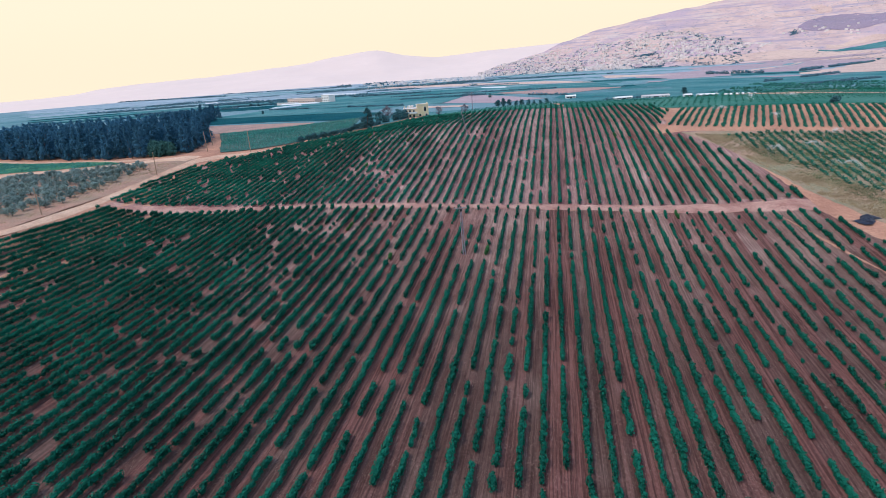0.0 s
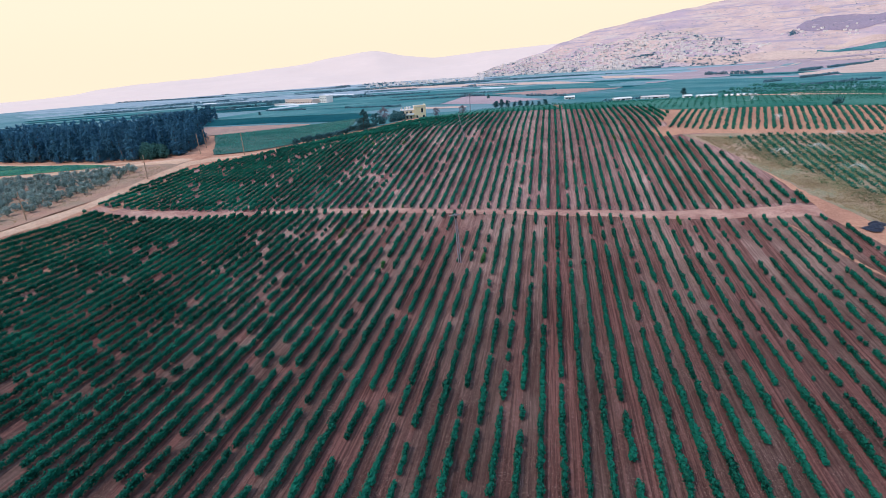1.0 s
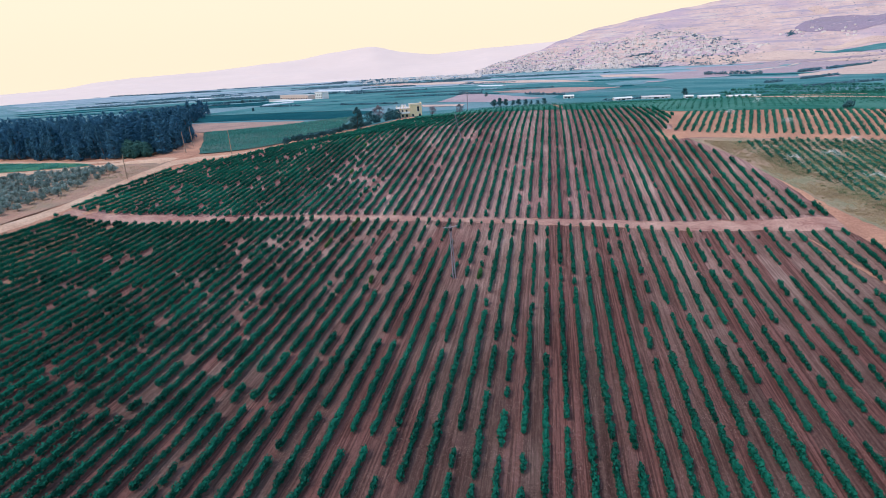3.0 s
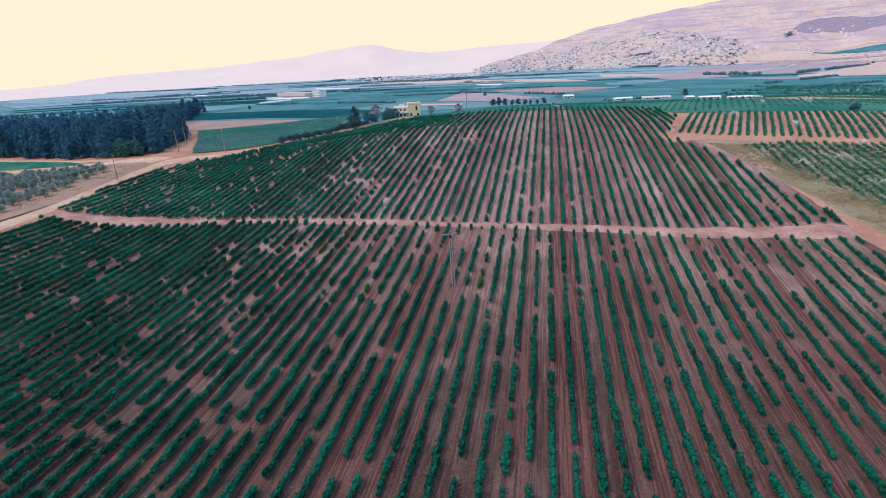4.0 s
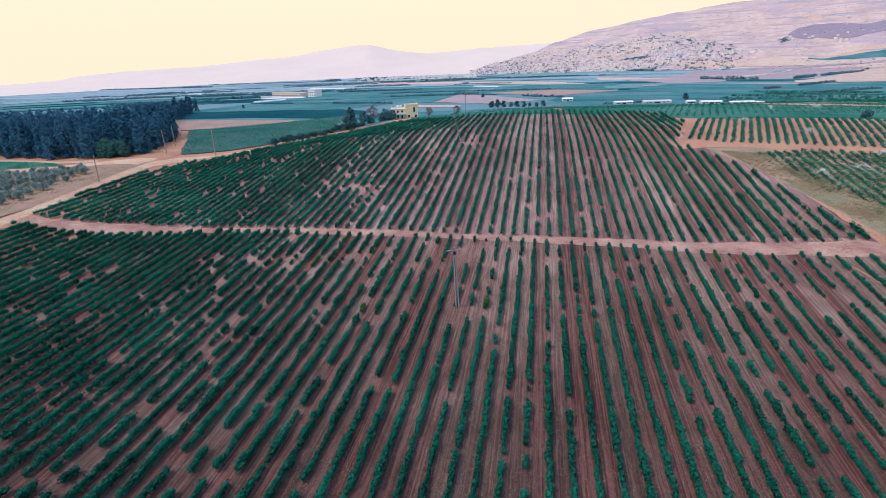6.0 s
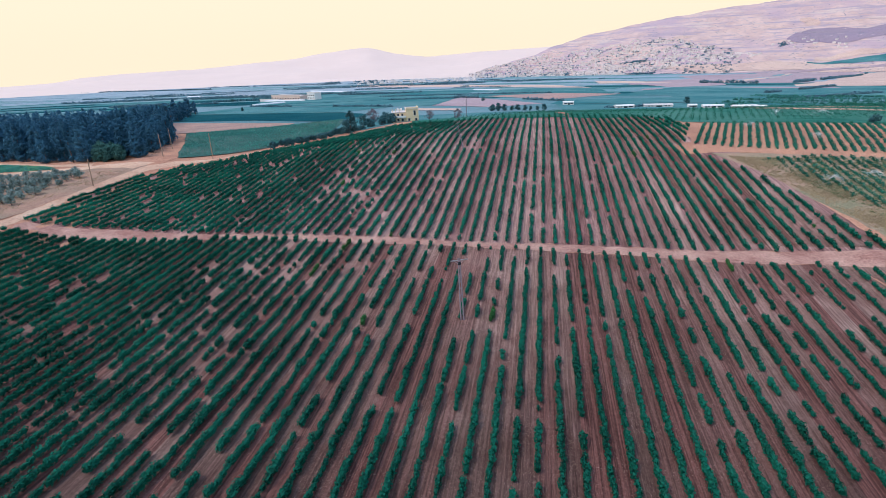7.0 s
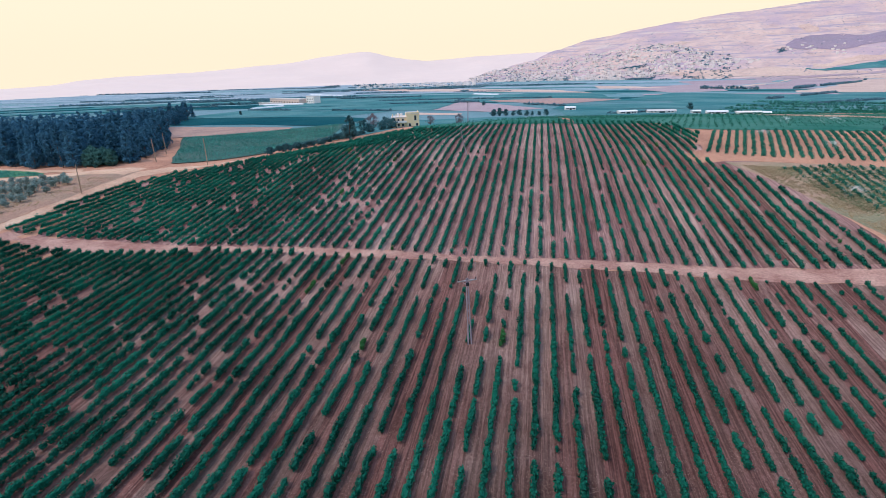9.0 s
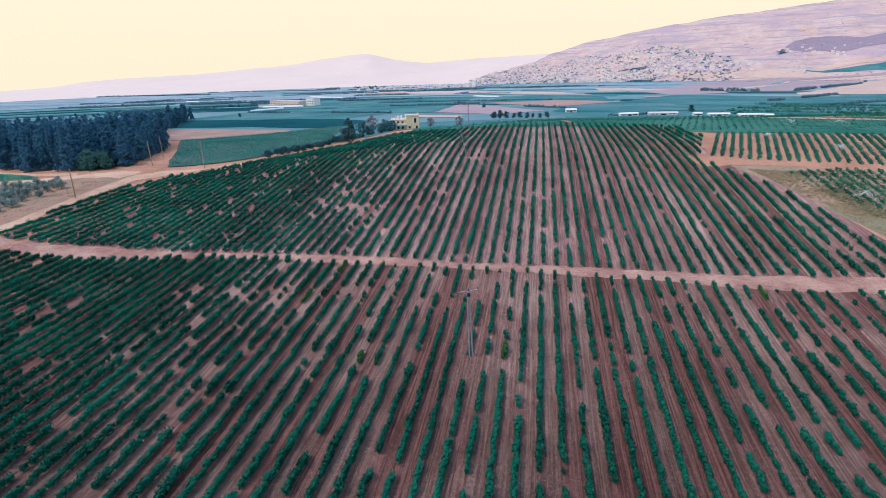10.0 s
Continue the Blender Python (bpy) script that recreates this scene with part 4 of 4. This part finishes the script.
def farm_house():
    root = new("farm_house")
    x0, y0 = -25.0, 322.0
    root.matrix_basis = pose(x0, y0, h1(x0, y0) + 0.4, 0, 0, 8)
    part("foundation", boxed(-8, 8, -5.3, 6.4, -3, 0.0), ROOF, root)
    part("tower_wall", boxed(0.5, 7.6, -5, 6, 0, 7.5, 0.04), CREAM, root)
    part("wing_wall", boxed(-7.6, 0.5, -4, 6, 0, 5.6, 0.04), CREAM, root)
    part("tower_roof", boxed(0.3, 7.8, -5.2, 6.2, 7.5, 7.75, 0.03), ROOF, root, "flat concrete roof")
    part("parapet", boxed(0.4, 7.7, -5.1, -4.8, 7.75, 8.4), CREAM, root)
    part("parapet", boxed(7.4, 7.7, -4.8, 6.1, 7.75, 8.4), CREAM, root)
    part("wing_roof", boxed(-7.8, 0.5, -4.2, 6.2, 5.6, 5.85, 0.03), ROOF, root, "flat concrete roof terrace")
    for k in (-7.4, -5.4, -3.4):
        part("roof_column", boxed(k, k + 0.4, -3.6, -3.2, 5.85, 7.6), CREAM, root)
    part("balcony", boxed(-7.8, 0.4, -5.6, -4, 2.9, 3.15, 0.03), WHITE, root, "white balcony slab")
    part("balcony_rail", boxed(-7.8, 0.4, -5.6, -5.5, 3.15, 4.0), WHITE, root)
    part("porch_roof", boxed(-12.5, -7.65, -4.5, 0.5, 2.7, 2.95, 0.03), WHITE, root, "white porch roof")
    for k in (-12.2, -10.0):
        part("porch_column", boxed(k, k + 0.3, -4.3, -4.0, -2, 2.7), WHITE, root)
    for k in (0.8, 2.6):
        t = part("water_tank", rod(bmesh.new(), (k - 4.5, 3, 5.85), (k - 4.5, 3, 7.3), 0.65, 0.65, 14), WHITE, root, "white roof water tank")
        part("tank_lid", rod(bmesh.new(), (k - 4.5, 3, 7.3), (k - 4.5, 3, 7.5), 0.4, 0.25, 12), ROOF, t)
    window(root, 5.4, -5, 4.0, 1.2, 2.6)
    window(root, 2.2, -5, 1.0, 1.2, 1.4)
    window(root, 6.2, -5, 1.0, 1.2, 1.4)
    for k in (-6.3, -4.0, -1.6):
        window(root, k, -4, 3.4, 1.1, 1.6)
        window(root, k, -4, 0.8, 1.2, 1.5)
    window(root, 7.6, 0, 4.4, 1.2, 1.5, 0)
    tagged(root, "cream two-storey farm house with flat roofs behind the crest", "house")


farm_house()


def shed(x, y, w, d, h, turn, roof, label, name="shed"):
    root = new(name)
    root.matrix_basis = pose(x, y, h1(x, y), 0, 0, turn)
    part("wall", boxed(-w / 2, w / 2, -d / 2, d / 2, -1.5, h, 0.05), WHITE, root)
    bm = bmesh.new()
    vs = [bm.verts.new(c) for c in ((-w / 2 - 0.4, -d / 2 - 0.4, h), (w / 2 + 0.4, -d / 2 - 0.4, h), (w / 2 + 0.4, 0, h + d * 0.16), (-w / 2 - 0.4, 0, h + d * 0.16), (-w / 2 - 0.4, d / 2 + 0.4, h), (w / 2 + 0.4, d / 2 + 0.4, h))]
    for f in ((0, 1, 2, 3), (3, 2, 5, 4), (0, 3, 4), (1, 5, 2), (0, 4, 5, 1)):
        bm.faces.new([vs[k] for k in f])
    part("roof", bm, roof, root)
    part("door", boxed(-w * 0.1, w * 0.1, -d / 2 - 0.06, -d / 2 + 0.02, -0.4, h * 0.75), DARK, root, "dark doorway")
    for k in (-0.36, -0.24, 0.24, 0.36):
        part("window", boxed(w * k - 0.7, w * k + 0.7, -d / 2 - 0.05, -d / 2 + 0.02, h * 0.4, h * 0.75), DARK, root, "dark window")
    return tagged(root, label, "shed", "low white sheds" if roof is WHITE else "")


for x, y, w, t in ((142, 439, 15, 8), (193, 432, 6, -6), (205, 424, 15, -8), (224, 415, 17, -8), (234, 409, 5, -20)):
    shed(x, y, w, 5, 1.9, t, WHITE, "low white farm shed among green fields")
shed(171, 444, 22, 6, 1.7, -4, ROOF, "long low grey farm shed among green fields")
shed(110, 494, 9, 6, 2.4, -4, WHITE, "low white farm shed beside trees")


def works(x, y, w, d, h, turn, mat, label, n):
    root = new("factory_hall")
    root.matrix_basis = pose(x, y, h1(x, y), 0, 0, turn)
    part("wall", boxed(-w / 2, w / 2, -d / 2, d / 2, -2, h, 0.1), mat, root)
    part("roof", boxed(-w / 2 - 0.4, w / 2 + 0.4, -d / 2 - 0.4, d / 2 + 0.4, h, h + 0.5, 0.05), ROOF, root)
    part("parapet", boxed(-w / 2 - 0.2, w / 2 + 0.2, -d / 2 - 0.2, -d / 2 + 0.1, h + 0.5, h + 1.3), mat, root)
    for k in range(n):
        for z in np.arange(2, h - 2, 3.6):
            part("window", boxed(-w / 2 + (k + 0.3) * w / n, -w / 2 + (k + 0.7) * w / n, -d / 2 - 0.08, -d / 2 + 0.05, z, z + 1.6), DARK, root, "dark window")
    tagged(root, label, "factory", "factory halls on the plain")


works(-245, 830, 62, 20, 6.5, -30, PINKWALL, "long pinkish cream factory hall on the plain", 11)
works(-199, 798, 15, 14, 10, -30, WHITE, "white factory block on the plain", 4)
works(-262, 792, 34, 10, 2.6, -20, WHITE, "low white factory hall on the plain", 7)


def greenhouse(a, b, w, h):
    """A long arched tunnel of white film on hoops, from a to b."""
    root = new("greenhouse")
    dx, dy = b[0] - a[0], b[1] - a[1]
    n = math.hypot(dx, dy)
    root.matrix_basis = pose(a[0], a[1], 0, 0, 0, math.degrees(math.atan2(dy, dx)))
    z0, z1 = h1(*a), h1(*b)
    bm = bmesh.new()
    rings = [[bm.verts.new((t * n, -w / 2 * math.cos(k * math.pi / 8), z0 + (z1 - z0) * t + 0.2 + h * math.sin(k * math.pi / 8))) for k in range(9)] for t in np.linspace(0, 1, 9)]
    for p, q in zip(rings, rings[1:]):
        for k in range(8):
            bm.faces.new((p[k], q[k], q[k + 1], p[k + 1]))
    bm.faces.new(rings[0])
    bm.faces.new(rings[-1][::-1])
    part("film_cover", bm, POLY, root)
    part("base_board", boxed(0, n, -w / 2 - 0.3, -w / 2 + 0.1, min(z0, z1) - 1, min(z0, z1) + 0.5), ROOF, root)
    tagged(root, "long low white film greenhouse among the fields", "greenhouse", "greenhouses on the plain")


for a, b, w in (((-340, 1330), (-215, 1140), 14), ((53, 1009), (94, 944), 9), ((-268, 782), (-206, 768), 5), ((-245, 672), (-220, 718), 5), ((-430, 1120), (-395, 1090), 9), ((-640, 1300), (-600, 1280), 10), ((-570, 1205), (-545, 1190), 8)):
    greenhouse(a, b, w, 1.8)

# trees and bushes round the house
firs = [tree("fir_tree", 10.5, 0.4, lambda s: 4.6 * (1.02 - s) ** 0.7, FARTREE, "tall broad dark fir near the house", 60, 0.34, 80)]
spread(firs, [(-47, 268)], "", TR)
greys = [tree("bare_tree", 9, 2, lambda s: 3.6 * math.sin(0.6 + 2.2 * s), GREYTREE, "greyish mauve leafless-looking tree by the house", 22, 0.28, 81)]
spread(greys, [(-41, 305), (-11, 330), (6, 342)], "grey trees by the house", TR, 0.6, 0.8)
rounds = [tree("round_tree", t, 0.8, lambda s, w=w: w * math.sin(0.5 + 2.3 * s) ** 0.7, FARTREE, "round dark green tree by the house", 20, 0.36, 82 + k) for k, (t, w) in enumerate([(6.5, 3.0), (5, 2.6)])]
spread(rounds, [(-36, 318), (-33, 314), (-36, 303), (-45, 298), (-41, 295), (-31, 310)], "round trees by the house", TR, 0.8, 1.1)
shrubs = [tree("hedge_shrub", t, 0.3, lambda s, w=w: w * math.sin(0.5 + 2.4 * s) ** 0.6, FARTREE, "dark shrub in the hedge behind the vineyard", 16, 0.3, 90 + k, trunk_r=0.1) for k, (t, w) in enumerate([(2.6, 1.7), (2.1, 1.5)])]
spread(shrubs, [(float(a), float(b) + TR.uniform(-1.5, 1.5)) for a, b in along([(-76, 240), (-62, 256), (-50, 274), (-44, 286)], 26)], "shrubs of the hedge", TR, 0.8, 1.25)
lone = [tree("round_tree", t, 0.3, lambda s, w=w: w * math.sin(0.5 + 2.3 * s) ** 0.7, FARTREE, "dark round tree standing in the fields", 18, 0.45, 95 + k) for k, (t, w) in enumerate([(5.5, 2.6), (4.5, 2.4), (6, 2.2)])]
spread(lone, [(210, 478), (36, 441), (41, 438), (46, 441), (52, 440), (62, 437), (67, 440), (72, 437), (78, 440), (57, 442), (-345, 850), (-326, 835), (-215, 560), (40, 600)], "lone trees in the fields", TR, 0.45, 0.85)

bush = tree("bush", 2.6, 0.3, lambda s: 1.7 * math.sin(0.5 + 2.4 * s) ** 0.6, FARTREE, "dark round bush at the young orchard", 18, 0.3, 97, trunk_r=0.1)
bush.matrix_basis = pose(158, 216, h1(158, 216))

# tree lines across the plain
def tree_line(a, b, tall, mat, label):
    n = max(6, int(math.dist(a, b) / (tall * 0.42)))
    out = []
    for t in np.linspace(0, 1, n):
        x, y = a[0] + (b[0] - a[0]) * t + RS.normal() * tall * 0.3, a[1] + (b[1] - a[1]) * t + RS.normal() * tall * 0.3
        if noise.noise((x * 0.01, y * 0.01, 6)) < -0.25:
            continue
        k = tall * RS.uniform(0.5, 1.1)
        out.append(tuft(14, k * 0.6, k * 0.6, k * 0.55, k * 0.3, RS) + (x, y, h1(x, y) + k * 0.45))
    if out:
        tagged(new("tree_line", leaf_mesh("tree_line", out, mat)), label, "trees", kind="stuff")


for k in range(8):
    tree_line((262 + 6 * k, 300 + 19 * k), (560 + 24 * k, 195 + 22 * k), 2.6, VINE_R, "row of green bushes in the far orchard")
for k in range(5):
    tree_line((217 + 27 * k, 450 + 32 * k), (338 + 31 * k, 368 + 36 * k), 2.6, FAR_ROW, "row of green bushes in the far orchard")
for a, b, tall in (((-238, 644), (-57, 540), 2.2), ((12, 714), (119, 557), 3.0), ((379, 643), (608, 844), 3.5), ((345, 527), (502, 626), 3.0), ((538, 1133), (600, 1030), 7.0), ((698, 1070), (1500, 1900), 6.0), ((128, 438), (164, 450), 2.4), ((-550, 2400), (-246, 2480), 9.0)):
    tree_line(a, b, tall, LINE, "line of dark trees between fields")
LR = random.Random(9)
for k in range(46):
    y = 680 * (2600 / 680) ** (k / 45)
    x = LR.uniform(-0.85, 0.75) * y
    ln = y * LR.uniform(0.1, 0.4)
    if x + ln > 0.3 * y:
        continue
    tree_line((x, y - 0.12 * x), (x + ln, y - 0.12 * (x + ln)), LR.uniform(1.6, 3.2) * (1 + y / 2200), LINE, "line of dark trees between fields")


# ---- town at the mountain's foot ----
def on_slope(az, share):
    nr, na = SLOPE.shape[:2]
    j = (az - 2) / 58 * (na - 1)
    i = share / 1.15 * (nr - 1)
    i0, j0 = int(i), int(j)
    a, b = SLOPE[i0, j0] * (1 - (j - j0)) + SLOPE[i0, j0 + 1] * (j - j0), SLOPE[i0 + 1, j0] * (1 - (j - j0)) + SLOPE[i0 + 1, j0 + 1] * (j - j0)
    return a * (1 - (i - i0)) + b * (i - i0)


def town_house(w, d, h, roof, label):
    root = new("town_house")
    part("wall", boxed(-w / 2, w / 2, -d / 2, d / 2, -6, h), TOWN, root)
    part("roof", boxed(-w / 2 - 0.4, w / 2 + 0.4, -d / 2 - 0.4, d / 2 + 0.4, h, h + 0.7), roof, root)
    for i in (-0.28, 0.28):
        for z in np.arange(1.2, h - 1.5, 3.6):
            part("window", boxed(w * i - 1.4, w * i + 1.4, -d / 2 - 0.15, -d / 2 + 0.1, z, z + 1.9), DARK, root, "dark window")
    return tagged(root, label, "house", "houses of the town")


kinds = [town_house(13, 10, 6.5, ROOF, "pale flat-roofed house in the hillside town"), town_house(18, 11, 8, ROOF, "pale apartment block in the hillside town"),
         town_house(11, 9, 5, TILE, "pale house with red-brown roof in the town"), town_house(13, 11, 10, ROOF, "tall pale block in the hillside town")]
HR = np.random.RandomState(3)


def foot_field(edge, mat, label):
    """A field on the lowest slope; edge: bearing, lower and upper share of the slope."""
    az = np.linspace(edge[0][0], edge[-1][0], 80)
    lo, hi = (np.interp(az, [e[0] for e in edge], [e[k] for e in edge]) for k in (1, 2))
    v = np.array([[on_slope(a, p + (q - p) * t) + (0, 0, 0.9) for a, p, q in zip(az, lo, hi)] for t in np.linspace(0, 1, 12)])
    idx = np.arange(960).reshape(12, 80)
    f = np.stack([idx[:-1, :-1], idx[:-1, 1:], idx[1:, 1:], idx[1:, :-1]], -1).reshape(-1, 4)
    tagged(new("field", mesh_from("field", v.reshape(-1, 3), f, mat, True)), label, "field", kind="structure")


foot_field([(22, 0.115, 0.125), (25.2, 0.03, 0.13), (28.5, 0.05, 0.135), (34, 0.066, 0.165), (38.5, 0.105, 0.13)], TAN, "pale stubble field on the lowest mountain slope")
foot_field([(25.7, 0.0, 0.008), (33, 0.02, 0.055), (37, 0.075, 0.10), (40, 0.11, 0.15), (47, 0.13, 0.17)], MAUVE, "mauve fallow field on the lowest mountain slope")
foot_field([(35, 0.02, 0.045), (40, 0.03, 0.085), (47, 0.05, 0.12)], TAN, "pale stubble field on the lowest mountain slope")
foot_field([(34, 0.155, 0.18), (37, 0.16, 0.205), (39.4, 0.165, 0.23), (46, 0.17, 0.24)], GREEN_A, "dark green orchard strip on the mountain slope")
foot_field([(34.5, 0.205, 0.232), (36, 0.212, 0.255), (38.3, 0.236, 0.268), (43, 0.25, 0.275)], TAN, "pale field above the orchard strip")
foot_field([(32.2, 0.40, 0.42), (34, 0.36, 0.56), (36, 0.34, 0.56), (39, 0.365, 0.52), (46, 0.37, 0.50)], LILAC, "lilac fallow plateau on the mountain")
foot_field([(22.8, 0.565, 0.585), (23.6, 0.535, 0.61), (24.6, 0.585, 0.595)], TAN, "pale quarry cut on the mountain")
foot_field([(32.9, 0.70, 0.722), (33.6, 0.64, 0.72), (34.4, 0.64, 0.66)], TAN, "pale quarry cut on the mountain")
foot_field([(30.3, 0.656, 0.66), (32.4, 0.633, 0.637), (33.6, 0.64, 0.644)], TAN, "pale dirt track across the mountain")
foot_field([(35.2, 0.602, 0.606), (38.8, 0.639, 0.644), (44, 0.662, 0.667)], TAN, "pale dirt track across the mountain")
sites = []
while len(sites) < 2000:
    az = HR.uniform(2.6, 38)
    top = np.interp(az, [2.6, 7, 12.6, 18, 23, 26, 30, 31, 38], [0.5, 0.85, 0.74, 0.60, 0.57, 0.42, 0.25, 0.42, 0.42])
    low = np.interp(az, [3, 18, 20, 22, 30, 31, 38], [0.0, 0.0, 0.03, 0.10, 0.2, 0.32, 0.30])
    sh = low + (top - low) * HR.rand() ** 1.35
    dens = np.interp(az, [2.6, 8, 12, 20, 24, 27, 30, 38], [0.6, 1, 1, 0.95, 0.7, 0.28, 0.07, 0.03])
    if sh > 0.004 and HR.rand() < dens * (0.55 + 1.1 * noise.noise((az * 0.9, sh * 11, 1))):
        sites.append((az, sh))
rest = []
for k, (az, sh) in enumerate(sites):
    p = on_slope(az, sh)
    m = pose(*p, 0, 0, HR.uniform(-50, 20) - az)
    if k < 4:
        kinds[k].matrix_basis = m
    elif k < 260:
        copy_thing(kinds[HR.randint(4)], m)
    else:
        rest.append((m, HR.uniform(8, 15), HR.uniform(4, 8)))
for k in range(330):
    az, d = HR.uniform(-10, 3.2), HR.uniform(2180, 2560)
    x, y = math.sin(radians(az)) * d, math.cos(radians(az)) * d
    if noise.noise((az * 0.9, d * 0.006, 5)) + HR.uniform(-0.3, 0.3) > -0.05 * (az + 6):
        rest.append((pose(x, y, h1(x, y), 0, 0, HR.uniform(-40, 40)), HR.uniform(8, 16), HR.uniform(4, 8)))
bm = bmesh.new()
for m, w, h in rest:
    bmesh.ops.create_cube(bm, size=1, matrix=m @ Matrix.LocRotScale((0, 0, h / 2 - 2), None, (w * 0.95, w * 0.75, h * 0.85 + 4)))
tagged(part("town_houses", bm, TOWN, None), "crowd of pale far houses on the slope", "houses", kind="stuff")
gardens = []
for k in range(1900):
    az = HR.uniform(2.6, 29)
    sh = np.interp(az, [2.6, 12, 18, 23, 29], [0.6, 0.7, 0.6, 0.55, 0.3]) * HR.rand() ** 1.2
    if noise.noise((az * 1.1, sh * 14, 8)) + HR.uniform(-0.2, 0.2) > 0.02:
        gardens.append((az, sh))
for a0, a1, b0, b1, n in ((18.2, 20.6, 0.205, 0.225, 45), (24.6, 26.5, 0.39, 0.42, 40), (31.6, 32.3, 0.33, 0.39, 22), (18.6, 21.2, 0.004, 0.03, 60), (9.5, 13, 0.06, 0.09, 60)):
    gardens += [(HR.uniform(a0, a1), HR.uniform(b0, b1)) for _ in range(n)]
out = []
for az, sh in gardens:
    r = HR.uniform(3.5, 7)
    out.append(tuft(10, r * 1.5, r, r * 0.6, r * 0.5, HR) + on_slope(az, sh) + np.array((0, 0, r * 0.4)))
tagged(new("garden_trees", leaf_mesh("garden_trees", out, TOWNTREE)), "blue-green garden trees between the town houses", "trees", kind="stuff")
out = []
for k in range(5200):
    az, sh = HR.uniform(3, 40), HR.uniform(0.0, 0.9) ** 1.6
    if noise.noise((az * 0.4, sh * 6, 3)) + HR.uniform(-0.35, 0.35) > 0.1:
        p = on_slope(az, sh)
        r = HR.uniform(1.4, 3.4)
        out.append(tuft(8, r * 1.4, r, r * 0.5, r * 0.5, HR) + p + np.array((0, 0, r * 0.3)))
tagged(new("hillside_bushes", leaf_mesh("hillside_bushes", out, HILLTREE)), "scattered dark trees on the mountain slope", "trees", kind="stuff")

YOUNG = [(-106, 222), (-80, 247), (-63, 300), (-78, 395), (-150, 318), (-126, 266)]
out = []
for u in np.arange(-220, 0, 2.4):
    for v in np.arange(200, 400, 1.5):
        x, y = u + 0.22 * (v - 290) + RS.normal() * 0.15, v + RS.normal() * 0.15
        if bool(inside(YOUNG, np.array(x), np.array(y))) and RS.rand() < 0.9:
            out.append(FAR_TUFTS[RS.randint(10)][:14] * RS.uniform(0.7, 1.15) + (x, y, h1(x, y) + 0.6))
tagged(new("young_vines", leaf_mesh("young_vines", out, FAR_ROW)), "dotted rows of young vines on a pale field", "vines", kind="stuff")

# rows on the far side of the crest, too many to count
CREST = [(94, 232), (120, 233), (160, 226), (205, 200), (330, 420), (60, 420), (40, 300), (-20, 270), (93, 252)]
out = []
for u in np.arange(-100, 400, 3.2):
    for v in np.arange(230, 430, 2.2):
        x, y = u + 0.5 * (v - 240) + RS.normal() * 0.2, v + RS.normal() * 0.2
        if bool(inside(CREST, np.array(x), np.array(y))) and RS.rand() < 0.9:
            out.append(FAR_TUFTS[RS.randint(10)][:8] * RS.uniform(0.9, 1.4) + (x, y, h1(x, y) + 0.7))
tagged(new("far_vines", leaf_mesh("far_vines", out, VINE_R)), "rows of dark green vines behind the crest", "vines", kind="stuff")
